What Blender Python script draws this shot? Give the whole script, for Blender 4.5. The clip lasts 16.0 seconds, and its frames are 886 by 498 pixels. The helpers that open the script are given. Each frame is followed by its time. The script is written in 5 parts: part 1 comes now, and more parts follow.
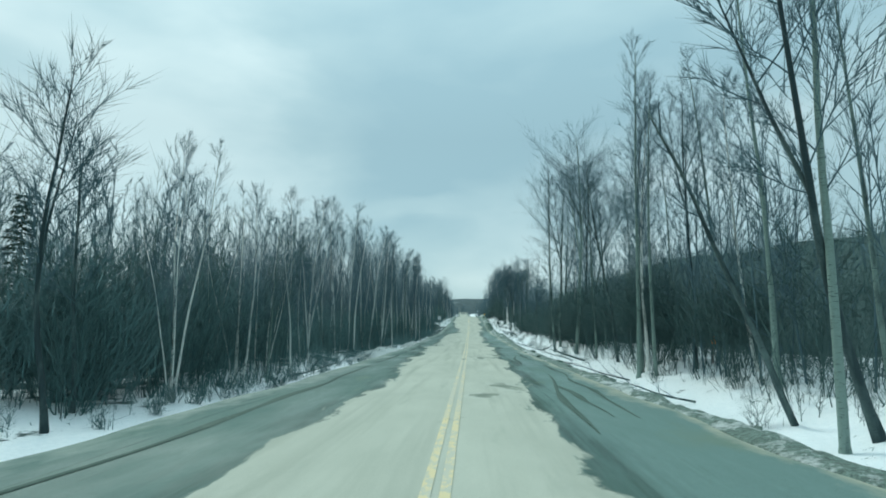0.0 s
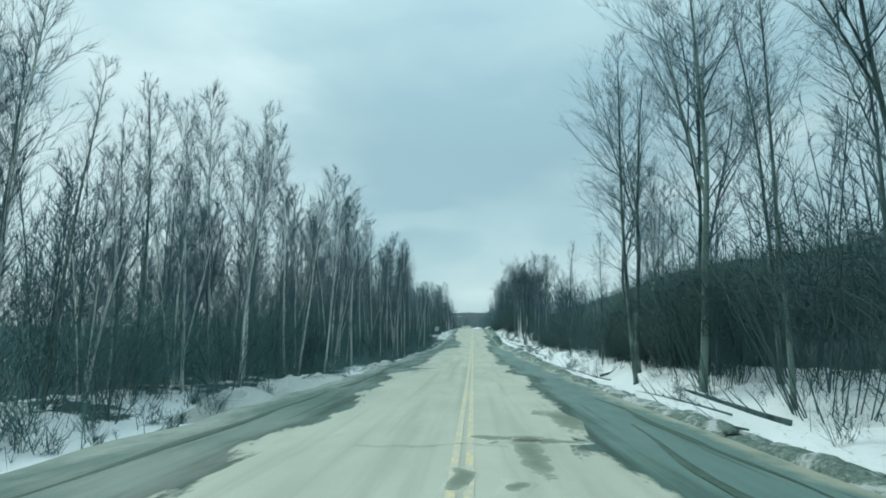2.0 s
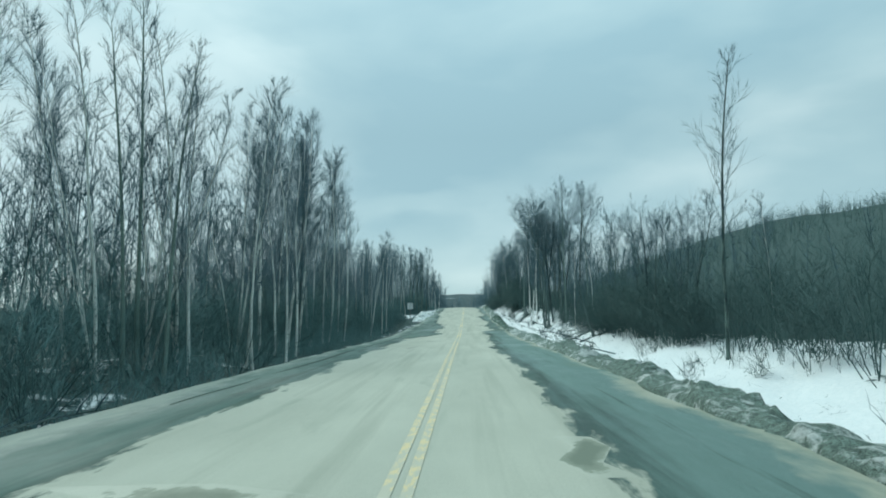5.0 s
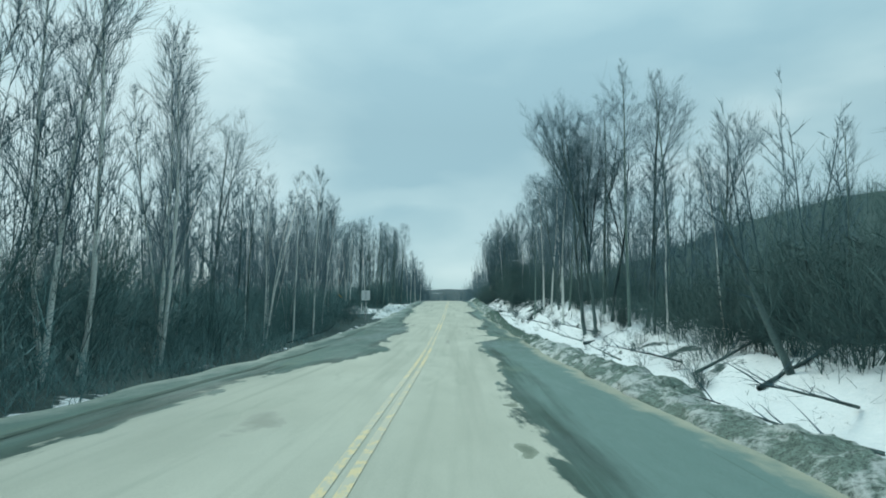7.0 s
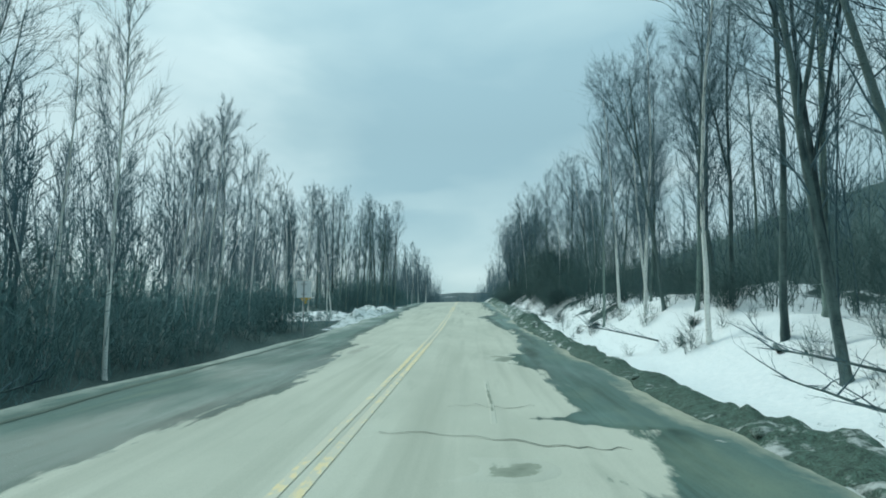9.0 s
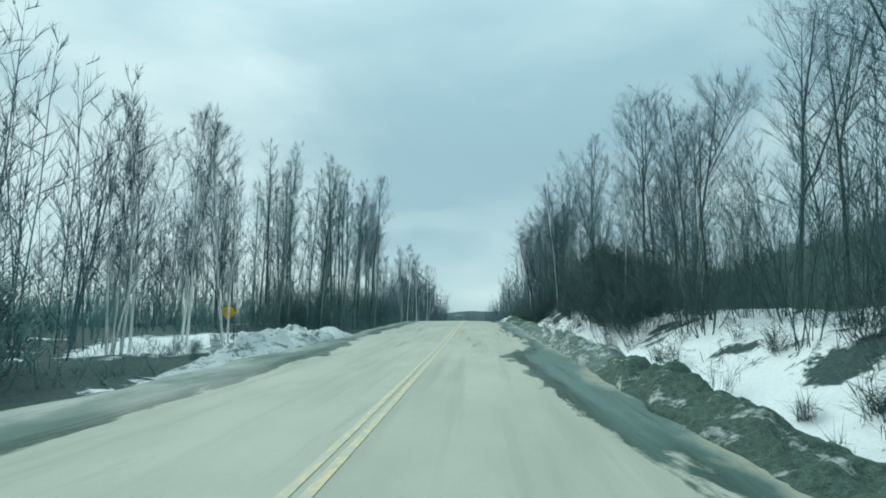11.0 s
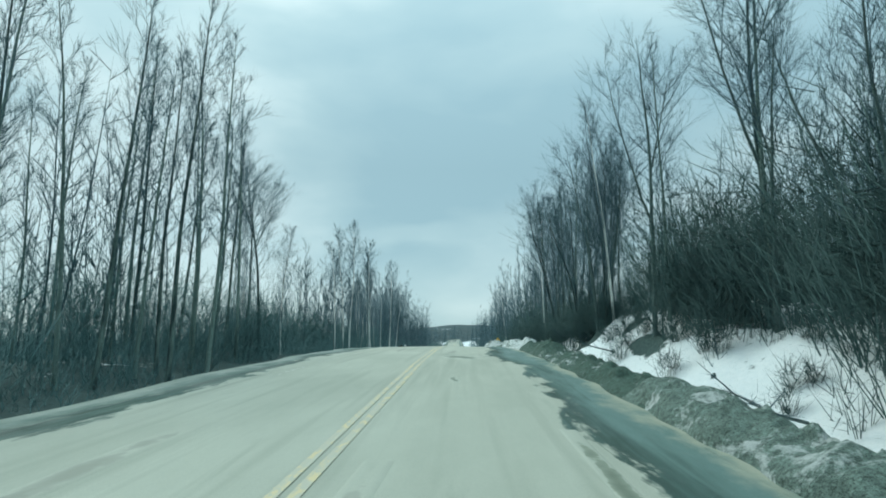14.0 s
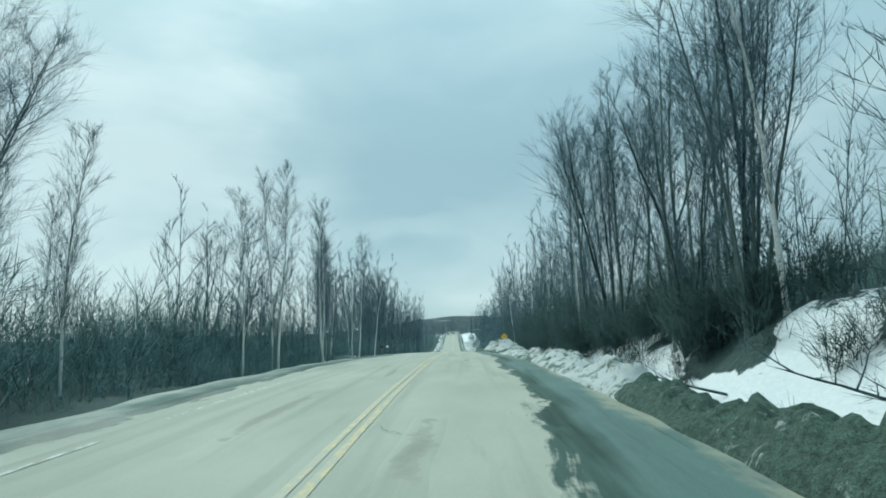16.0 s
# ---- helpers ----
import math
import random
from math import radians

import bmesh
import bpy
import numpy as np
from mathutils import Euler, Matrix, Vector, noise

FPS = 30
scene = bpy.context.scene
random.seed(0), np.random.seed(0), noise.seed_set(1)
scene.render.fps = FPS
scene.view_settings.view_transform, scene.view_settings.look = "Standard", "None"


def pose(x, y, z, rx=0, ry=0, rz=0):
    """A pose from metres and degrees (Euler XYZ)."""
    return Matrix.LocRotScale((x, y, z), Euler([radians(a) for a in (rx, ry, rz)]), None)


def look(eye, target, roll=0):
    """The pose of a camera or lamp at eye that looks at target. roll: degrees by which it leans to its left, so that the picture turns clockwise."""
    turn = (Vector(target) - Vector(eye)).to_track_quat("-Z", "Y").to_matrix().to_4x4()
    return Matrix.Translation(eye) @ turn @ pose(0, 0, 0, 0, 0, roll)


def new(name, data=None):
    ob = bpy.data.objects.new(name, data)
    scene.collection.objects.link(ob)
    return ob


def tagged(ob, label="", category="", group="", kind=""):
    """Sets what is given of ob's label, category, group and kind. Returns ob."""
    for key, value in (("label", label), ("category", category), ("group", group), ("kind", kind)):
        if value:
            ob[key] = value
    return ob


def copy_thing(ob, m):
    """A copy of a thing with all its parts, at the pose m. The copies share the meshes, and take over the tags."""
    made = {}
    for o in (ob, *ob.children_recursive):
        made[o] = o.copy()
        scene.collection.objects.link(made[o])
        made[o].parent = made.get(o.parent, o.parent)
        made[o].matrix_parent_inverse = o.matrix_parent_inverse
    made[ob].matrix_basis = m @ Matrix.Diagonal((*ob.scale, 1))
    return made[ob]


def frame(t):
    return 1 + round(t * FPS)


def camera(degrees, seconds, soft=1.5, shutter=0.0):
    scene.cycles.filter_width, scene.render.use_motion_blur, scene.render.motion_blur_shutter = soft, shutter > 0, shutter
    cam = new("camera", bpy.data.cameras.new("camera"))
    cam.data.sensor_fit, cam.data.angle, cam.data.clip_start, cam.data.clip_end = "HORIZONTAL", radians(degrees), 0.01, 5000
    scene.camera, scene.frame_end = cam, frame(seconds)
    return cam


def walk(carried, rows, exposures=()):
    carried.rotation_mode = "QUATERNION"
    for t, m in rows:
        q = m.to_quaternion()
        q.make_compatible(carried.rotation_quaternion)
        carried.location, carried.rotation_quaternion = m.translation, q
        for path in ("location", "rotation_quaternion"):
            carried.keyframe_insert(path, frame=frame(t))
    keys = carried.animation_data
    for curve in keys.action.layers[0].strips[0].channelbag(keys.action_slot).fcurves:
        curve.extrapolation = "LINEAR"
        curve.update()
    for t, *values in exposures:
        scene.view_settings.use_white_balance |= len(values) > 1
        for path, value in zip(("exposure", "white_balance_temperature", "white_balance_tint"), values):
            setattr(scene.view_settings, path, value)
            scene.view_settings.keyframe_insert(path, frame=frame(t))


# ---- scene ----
cam = camera(75.5, 16.0, soft=1.8)
PATH = [
    (0, (0.327, 0.000, 1.650), (-0.136, 9.918, 2.841), 0.01),
    (0.5, (0.237, 7.091, 1.453), (-0.243, 16.998, 2.728), 0.02),
    (1, (0.154, 14.250, 1.254), (-0.381, 24.141, 2.628), -0.05),
    (1.5, (0.102, 21.502, 1.061), (-0.445, 31.387, 2.475), 0.12),
    (2, (0.112, 28.741, 0.881), (-0.408, 38.624, 2.316), 0.24),
    (2.5, (0.183, 36.001, 0.716), (-0.277, 45.887, 2.150), 0.39),
    (3, (0.275, 43.392, 0.564), (-0.127, 53.287, 1.955), 0.18),
    (3.5, (0.359, 50.649, 0.441), (-0.035, 60.555, 1.754), -0.33),
    (4, (0.440, 57.713, 0.332), (0.021, 67.627, 1.574), -0.58),
    (6.5, (0.958, 95.758, 0.185), (0.658, 105.698, 1.241), 0.76),
    (7, (1.074, 103.134, 0.132), (0.873, 113.077, 1.184), 0.57),
    (7.5, (1.229, 110.388, 0.079), (1.115, 120.328, 1.164), -0.42),
    (8, (1.375, 117.371, 0.030), (1.234, 127.311, 1.106), -0.53),
    (8.5, (1.434, 123.907, -0.006), (1.182, 133.846, 1.061), 0.20),
    (9, (1.534, 130.124, 0.075), (1.112, 140.053, 1.196), -0.20),
    (11.5, (1.603, 161.202, 0.811), (0.967, 171.082, 2.332), 0.77),
    (12, (1.681, 167.443, 1.061), (1.223, 177.320, 2.668), 0.77),
    (12.5, (1.740, 173.481, 1.328), (1.395, 183.354, 2.996), 0.67),
    (13, (1.737, 179.290, 1.586), (1.433, 189.161, 3.278), 0.63),
    (13.5, (1.636, 184.967, 1.856), (1.328, 194.836, 3.551), 0.43),
    (14, (1.614, 190.568, 2.144), (1.242, 200.439, 3.817), 0.11),
    (14.5, (1.695, 196.175, 2.441), (1.275, 206.046, 4.102), -0.07),
    (15, (1.699, 201.549, 2.731), (1.282, 211.424, 4.373), -0.58),
    (15.5, (1.692, 206.979, 3.015), (1.294, 216.858, 4.633), -0.92),
    (16, (1.658, 212.265, 3.265), (1.335, 222.160, 4.791), -1.08),
]
EXPOSURES = [(0, 0.0, 6020, -9), (16, 0.0, 6020, -9)]
walk(cam, [(t, look(eye, target, roll)) for t, eye, target, roll in PATH], EXPOSURES)

# ---------------------------------------------------------------- light
world = bpy.data.worlds.new("overcast_sky")
scene.world = world
world.use_nodes = True
SUN_EL, SUN_AZ = radians(42), radians(-35)


def sky_nodes():
    nt = world.node_tree
    nt.nodes.clear()
    N = nt.nodes.new
    L = nt.links.new
    out = N("ShaderNodeOutputWorld")
    sky = N("ShaderNodeTexSky")
    sky.sky_type = 'NISHITA'
    sky.sun_disc = False
    sky.sun_elevation, sky.sun_rotation = SUN_EL, SUN_AZ
    bg_sky = N("ShaderNodeBackground")
    bg_sky.inputs["Strength"].default_value = 0.08
    L(sky.outputs[0], bg_sky.inputs["Color"])
    tc = N("ShaderNodeTexCoord")
    mp = N("ShaderNodeMapping")
    mp.inputs["Scale"].default_value = (1.0, 1.0, 2.6)
    mp.inputs["Location"].default_value = SKY_SHIFT
    L(tc.outputs["Generated"], mp.inputs["Vector"])
    big = N("ShaderNodeTexNoise")
    big.inputs["Scale"].default_value = 2.3
    big.inputs["Detail"].default_value = 5.0
    big.inputs["Roughness"].default_value = 0.45
    big.inputs["Distortion"].default_value = 0.15
    L(mp.outputs[0], big.inputs["Vector"])
    ramp = N("ShaderNodeValToRGB")
    ramp.color_ramp.elements[0].position = 0.38
    ramp.color_ramp.elements[0].color = SKY_DARK
    ramp.color_ramp.elements[1].position = 0.62
    ramp.color_ramp.elements[1].color = SKY_LIGHT
    mid = ramp.color_ramp.elements.new(0.5)
    mid.color = SKY_MID
    sep = N("ShaderNodeSeparateXYZ")
    L(tc.outputs["Generated"], sep.inputs[0])

    def calc(op, a, b):
        m = N("ShaderNodeMath")
        m.operation = op
        for n, v in enumerate((a, b)):
            if isinstance(v, (int, float)):
                m.inputs[n].default_value = v
            else:
                L(v, m.inputs[n])
        return m.outputs[0]

    def step(v, lo, hi):
        m = N("ShaderNodeMapRange")
        m.interpolation_type = 'SMOOTHSTEP'
        m.inputs["From Min"].default_value, m.inputs["From Max"].default_value = lo, hi
        L(v, m.inputs["Value"])
        return m.outputs[0]

    ragged_edge = N("ShaderNodeTexNoise")
    ragged_edge.inputs["Scale"].default_value = 4.5
    ragged_edge.inputs["Detail"].default_value = 5.0
    L(mp.outputs[0], ragged_edge.inputs["Vector"])
    drift = calc('MULTIPLY', calc('SUBTRACT', ragged_edge.outputs["Fac"], 0.5), 0.42)
    # a brighter bank of cloud to the west of the road, and a thin bright bar low over it
    bank = step(calc('ADD', calc('MULTIPLY', sep.outputs["X"], -1.0), drift), 0.12, 0.42)
    bar_x = calc('ABSOLUTE', calc('ADD', sep.outputs["X"], 0.10), 0.0)
    bar_z = calc('ABSOLUTE', calc('SUBTRACT', calc('ADD', sep.outputs["Z"], calc('MULTIPLY', drift, 0.25)), 0.185), 0.0)
    bar = calc('MULTIPLY', calc('SUBTRACT', 1.0, step(bar_x, 0.03, 0.14)), calc('SUBTRACT', 1.0, step(bar_z, 0.008, 0.04)))
    low = calc('SUBTRACT', 1.0, step(sep.outputs["Z"], 0.05, 0.16))
    f = calc('ADD', calc('MULTIPLY', calc('SUBTRACT', big.outputs["Fac"], 0.5), 0.75), 0.455)
    f = calc('ADD', f, calc('ADD', calc('MULTIPLY', bank, 0.12), calc('ADD', calc('MULTIPLY', bar, 0.11), calc('MULTIPLY', low, 0.05))))
    L(f, ramp.inputs[0])
    # an overcast sky is brighter overhead
    zen = N("ShaderNodeMapRange")
    zen.inputs["From Min"].default_value, zen.inputs["From Max"].default_value = 0.30, 1.0
    zen.inputs["To Min"].default_value, zen.inputs["To Max"].default_value = 1.0, ZENITH
    L(sep.outputs["Z"], zen.inputs["Value"])
    bg = N("ShaderNodeBackground")
    L(ramp.outputs[0], bg.inputs["Color"])
    L(zen.outputs[0], bg.inputs["Strength"])
    mix = N("ShaderNodeMixShader")
    mix.inputs[0].default_value = 0.88
    L(bg_sky.outputs[0], mix.inputs[1])
    L(bg.outputs[0], mix.inputs[2])
    L(mix.outputs[0], out.inputs["Surface"])


SKY_SHIFT = (1.7, 0.6, 2.1)
SKY_DARK, SKY_MID, SKY_LIGHT = (0.405, 0.54, 0.63, 1), (0.51, 0.632, 0.705, 1), (0.70, 0.785, 0.84, 1)
ZENITH = 1.7
sky_nodes()
sun_data = bpy.data.lights.new("sun", "SUN")
sun_data.energy, sun_data.angle, sun_data.color = 1.5, radians(18), (1.0, 0.96, 0.9)
sun = new("sun", sun_data)
sun.matrix_world = look((0, 0, 60), (60 * math.sin(-SUN_AZ) / math.tan(SUN_EL), -60 * math.cos(SUN_AZ) / math.tan(SUN_EL), 0))


# ---------------------------------------------------------------- materials
class Mat:
    """A small builder for node materials."""

    def __init__(self, name, rough=0.8, metal=0.0, spec=0.3):
        self.m = bpy.data.materials.new(name)
        self.m.use_nodes = True
        self.nt = self.m.node_tree
        self.b = self.nt.nodes["Principled BSDF"]
        self.b.inputs["Roughness"].default_value = rough
        self.b.inputs["Metallic"].default_value = metal
        self.b.inputs["Specular IOR Level"].default_value = spec

    def n(self, kind, **kw):
        node = self.nt.nodes.new(kind)
        for k, v in kw.items():
            node.inputs[k.replace("_", " ")].default_value = v
        return node

    def link(self, a, b):
        self.nt.links.new(a, b)

    def coord(self, kind="world", scale=(1, 1, 1)):
        if kind == "world":
            src = self.n("ShaderNodeNewGeometry").outputs["Position"]
        else:
            src = self.n("ShaderNodeTexCoord").outputs["Object"]
        mp = self.n("ShaderNodeMapping")
        mp.inputs["Scale"].default_value = scale
        self.link(src, mp.inputs["Vector"])
        return mp.outputs[0]

    def noise(self, vec, scale, detail=4.0, rough=0.55, dist=0.0):
        t = self.n("ShaderNodeTexNoise", Scale=scale, Detail=detail, Roughness=rough, Distortion=dist)
        self.link(vec, t.inputs["Vector"])
        return t.outputs["Fac"]

    def ramp(self, fac, lo, hi, c0=(0, 0, 0, 1), c1=(1, 1, 1, 1)):
        r = self.n("ShaderNodeValToRGB")
        e = r.color_ramp.elements
        e[0].position, e[1].position, e[0].color, e[1].color = lo, hi, c0, c1
        self.link(fac, r.inputs[0])
        return r.outputs[0]

    def mix(self, fac, a, b):
        x = self.n("ShaderNodeMix")
        x.data_type = 'RGBA'
        for v, i in ((fac, 0), (a, 6), (b, 7)):
            if isinstance(v, (tuple, float, int)):
                x.inputs[i].default_value = (*v, 1) if isinstance(v, tuple) and len(v) == 3 else v
            else:
                self.link(v, x.inputs[i])
        return x.outputs[2]

    def math(self, op, a, b):
        x = self.n("ShaderNodeMath")
        x.operation = op
        for i, v in enumerate((a, b)):
            if isinstance(v, (float, int)):
                x.inputs[i].default_value = v
            else:
                self.link(v, x.inputs[i])
        return x.outputs[0]

    def bump(self, fac, strength, distance):
        b = self.n("ShaderNodeBump", Strength=strength, Distance=distance)
        self.link(fac, b.inputs["Height"])
        self.link(b.outputs[0], self.b.inputs["Normal"])

    def color(self, c):
        if isinstance(c, tuple):
            self.b.inputs["Base Color"].default_value = (*c, 1)
        else:
            self.link(c, self.b.inputs["Base Color"])
        return self

    def rough(self, r):
        self.link(r, self.b.inputs["Roughness"])


def dusty_colour(k, grain):
    """Pale dust over asphalt, with faint wheel tracks."""
    blotch = k.noise(k.coord(scale=(1, 0.35, 1)), 0.55, 5, 0.6)
    tracks = k.noise(k.coord(scale=(2.2, 0.06, 1)), 1.0, 3, 0.5)
    smear = k.noise(k.coord(scale=(1.1, 0.16, 1)), 1.3, 4, 0.6, 0.5)
    c = k.mix(k.ramp(blotch, 0.35, 0.68), ROAD_A, ROAD_B)
    c = k.mix(k.ramp(tracks, 0.50, 0.72), c, ROAD_C)
    c = k.mix(k.math("MULTIPLY", k.ramp(smear, 0.58, 0.74), 0.55), c, ROAD_D)
    return k.mix(k.math("MULTIPLY", k.ramp(grain, 0.45, 0.75), 0.22), c, (0.16, 0.16, 0.14))


def road_material():
    k = Mat("dusty_asphalt", 0.85)
    grain = k.noise(k.coord(), 55, 3, 0.7)
    k.color(dusty_colour(k, grain))
    k.bump(grain, 0.35, 0.01)
    return k.m


def silt_material(name, rim_width, bare, rim):
    """Wet silt that fingers out over the dusty asphalt, with a dry outer margin."""
    k = Mat(name, 0.45, spec=0.4)
    w = k.coord()
    streak = k.noise(k.coord(scale=(1.6, 0.10, 1)), 1.0, 5, 0.6, 0.4)
    blotch = k.noise(k.coord(scale=(1, 0.3, 1)), 0.5, 5, 0.62)
    grain = k.noise(w, 38, 4, 0.7)
    rut = k.noise(k.coord(scale=(5.0, 0.12, 1)), 1.0, 4, 0.65, 0.3)
    fingers = k.noise(k.coord(scale=(1.5, 0.30, 1)), 1.0, 5, 0.6, 0.5)
    mottle = k.noise(k.coord(scale=(1, 0.5, 1)), 2.2, 4, 0.65)
    inward, outward, paler = k.n("ShaderNodeAttribute"), k.n("ShaderNodeAttribute"), k.n("ShaderNodeAttribute")
    paler.attribute_name = "paler"
    inward.attribute_name, outward.attribute_name = "inward", "outward"
    c = k.mix(k.ramp(k.math("ADD", k.math("MULTIPLY", streak, 0.6), k.math("MULTIPLY", rut, 0.4)), 0.42, 0.58), SILT_A, SILT_B)
    # paler, bluish silt away from the inner margin
    d = k.math("ADD", k.math("MULTIPLY", inward.outputs["Fac"], 0.95), k.math("MULTIPLY", k.math("SUBTRACT", streak, 0.5), 1.5))
    c = k.mix(k.math("MULTIPLY", k.ramp(d, 0.40, 0.85), paler.outputs["Fac"]), c, bare)
    c = k.mix(k.math("MULTIPLY", k.ramp(rut, 0.60, 0.68), 0.6), c, SILT_A)
    c = k.mix(k.ramp(blotch, 0.60, 0.76), c, SILT_C)
    c = k.mix(k.math("MULTIPLY", k.ramp(grain, 0.5, 0.72), 0.4), c, (0.05, 0.055, 0.05))
    e = k.math("ADD", k.math("MULTIPLY", outward.outputs["Fac"], 1.0 / rim_width), k.math("MULTIPLY", k.math("SUBTRACT", k.math("ADD", blotch, mottle), 1.0), 1.6))
    c = k.mix(k.ramp(e, 0.35, 0.95), rim, c)
    f = k.math("ADD", inward.outputs["Fac"], k.math("MULTIPLY", k.math("SUBTRACT", fingers, 0.5), 1.9))
    f = k.math("ADD", f, k.math("MULTIPLY", k.math("SUBTRACT", mottle, 0.5), 0.7))
    wet = k.ramp(f, -0.0, 0.16)
    k.color(k.mix(wet, dusty_colour(k, k.noise(w, 55, 3, 0.7)), c))
    k.rough(k.mix(wet, (0.85, 0.85, 0.85), k.ramp(blotch, 0.38, 0.6, (0.48, 0.48, 0.48, 1), (0.85, 0.85, 0.85, 1))))
    k.bump(k.math("ADD", k.math("MULTIPLY", grain, 0.5), k.math("ADD", streak, k.math("MULTIPLY", rut, 0.7))), 0.5, 0.03)
    return k.m


def stain_material(name, deep, thin, rough):
    k = Mat(name, rough)
    w = k.coord()
    soak = k.n("ShaderNodeAttribute")
    soak.attribute_name = "soak"
    lobes = k.noise(k.coord(scale=(1, 0.6, 1)), 1.7, 4, 0.6, 0.4)
    fine = k.noise(w, 7.0, 4, 0.65)
    f = k.math("ADD", soak.outputs["Fac"], k.math("MULTIPLY", k.math("SUBTRACT", lobes, 0.5), 2.2))
    f = k.math("ADD", f, k.math("MULTIPLY", k.math("SUBTRACT", fine, 0.5), 0.5))
    c = k.mix(k.ramp(f, 0.25, 0.75), thin, deep)
    k.color(k.mix(k.ramp(f, 0.12, 0.26), dusty_colour(k, k.noise(w, 55, 3, 0.7)), c))
    return k.m


def paint_material(name, col, wear, under):
    k = Mat(name, 0.7)
    w = k.coord(scale=(1, 0.4, 1))
    chips = k.noise(w, 9, 5, 0.65)
    fade = k.noise(k.coord(scale=(0.4, 0.09, 1)), 1.3, 3)
    f = k.ramp(k.math("ADD", chips, k.math("MULTIPLY", fade, 0.6)), wear, wear + 0.12)
    k.color(k.mix(f, col, under))
    return k.m


def ground_material():
    k = Mat("forest_floor_and_snow", 0.9, spec=0.2)
    w = k.coord()
    cover = k.n("ShaderNodeAttribute")
    cover.attribute_name = "snow"
    patch = k.noise(w, 0.42, 6, 0.6, 0.3)
    fine = k.noise(w, 6.0, 5, 0.65)
    grit = k.noise(w, 30.0, 4, 0.7)
    litter = k.mix(k.ramp(fine, 0.35, 0.65), (0.045, 0.075, 0.072), (0.085, 0.130, 0.122))
    litter = k.mix(k.ramp(grit, 0.5, 0.7), litter, (0.028, 0.042, 0.04))
    white = k.mix(k.ramp(fine, 0.4, 0.75), (0.80, 0.83, 0.84), (0.90, 0.91, 0.91))
    white = k.mix(k.math("MULTIPLY", k.ramp(grit, 0.60, 0.72), 0.6), white, (0.2, 0.2, 0.17))
    f = k.math("ADD", cover.outputs["Fac"], k.math("MULTIPLY", k.math("SUBTRACT", patch, 0.5), 1.9))
    f = k.math("ADD", f, k.math("MULTIPLY", k.math("SUBTRACT", fine, 0.5), 0.5))
    k.color(k.mix(k.ramp(f, 0.44, 0.54), litter, white))
    k.bump(k.math("ADD", fine, k.math("MULTIPLY", grit, 0.3)), 0.5, 0.08)
    return k.m


def berm_material(name, dirt, lean, snow=(0.60, 0.63, 0.61)):
    k = Mat(name, 0.85, spec=0.25)
    w = k.coord()
    lump = k.noise(k.coord(scale=(1, 0.7, 1.3)), 1.6, 6, 0.65, 0.6)
    fine = k.noise(w, 9.0, 5, 0.7)
    grit = k.noise(w, 42.0, 4, 0.7)
    c = k.mix(k.ramp(fine, 0.35, 0.62), dirt, tuple(2.2 * v for v in dirt))
    c = k.mix(k.ramp(grit, 0.5, 0.68), c, (0.035, 0.04, 0.036))
    stretch = k.noise(w, 0.06, 2, 0.5)
    f = k.math("ADD", lump, k.math("MULTIPLY", k.math("SUBTRACT", fine, 0.5), 0.35))
    f = k.math("ADD", f, k.math("MULTIPLY", k.math("SUBTRACT", stretch, 0.5), 0.4))
    c = k.mix(k.ramp(f, lean, lean + 0.12), c, snow)
    k.color(c)
    k.bump(k.math("ADD", fine, k.math("MULTIPLY", grit, 0.35)), 0.9, 0.1)
    return k.m


def bark_material(name, pale, dark, lean, mark=8.0):
    k = Mat(name, 0.8, spec=0.2)
    o = k.coord("object", (1, 1, 0.25))
    blot = k.noise(o, 3.0, 5, 0.6)
    marks = k.noise(k.coord("object", (1, 1, 6)), mark, 3, 0.6)
    info = k.n("ShaderNodeObjectInfo")
    f = k.math("ADD", blot, k.math("MULTIPLY", k.math("SUBTRACT", info.outputs["Random"], 0.5), 0.3))
    c = k.mix(k.ramp(f, lean, lean + 0.22), pale, dark)
    c = k.mix(k.ramp(marks, 0.57, 0.68), c, dark)
    k.color(c)
    k.bump(k.math("ADD", marks, blot), 0.9, 0.03)
    return k.m


def twig_material(name, a, b):
    k = Mat(name, 0.8, spec=0.2)
    info = k.n("ShaderNodeObjectInfo")
    geo = k.n("ShaderNodeNewGeometry")
    f = k.math("ADD", k.math("MULTIPLY", info.outputs["Random"], 0.5), k.math("MULTIPLY", geo.outputs["Random Per Island"], 0.5))
    k.color(k.mix(f, a, b))
    return k.m


def plain_material(name, col, rough=0.6, metal=0.0, grime=(0.1, 0.1, 0.09), amount=0.35):
    k = Mat(name, rough, metal)
    w = k.coord("object")
    d = k.noise(w, 5.0, 5, 0.65)
    k.color(k.mix(k.math("MULTIPLY", k.ramp(d, 0.5, 0.75), amount), col, grime))
    return k.m


ROAD_A, ROAD_B, ROAD_C = (0.44, 0.45, 0.375), (0.53, 0.535, 0.45), (0.39, 0.40, 0.33)
SILT_A, SILT_B, SILT_C = (0.030, 0.064, 0.050), (0.078, 0.138, 0.118), (0.15, 0.205, 0.155)
ROAD_D = (0.33, 0.35, 0.285)
ROAD = road_material()
SILT_RIGHT = silt_material("wet_silt_bluish", 0.8, (0.155, 0.238, 0.216), (0.37, 0.375, 0.29))
SILT_LEFT = silt_material("wet_silt_greenish", 1.2, (0.115, 0.185, 0.160), (0.24, 0.29, 0.25))
WET_SEAM = plain_material("wet_seam", (0.062, 0.10, 0.08), 0.8, 0, (0.12, 0.165, 0.135), 0.9)
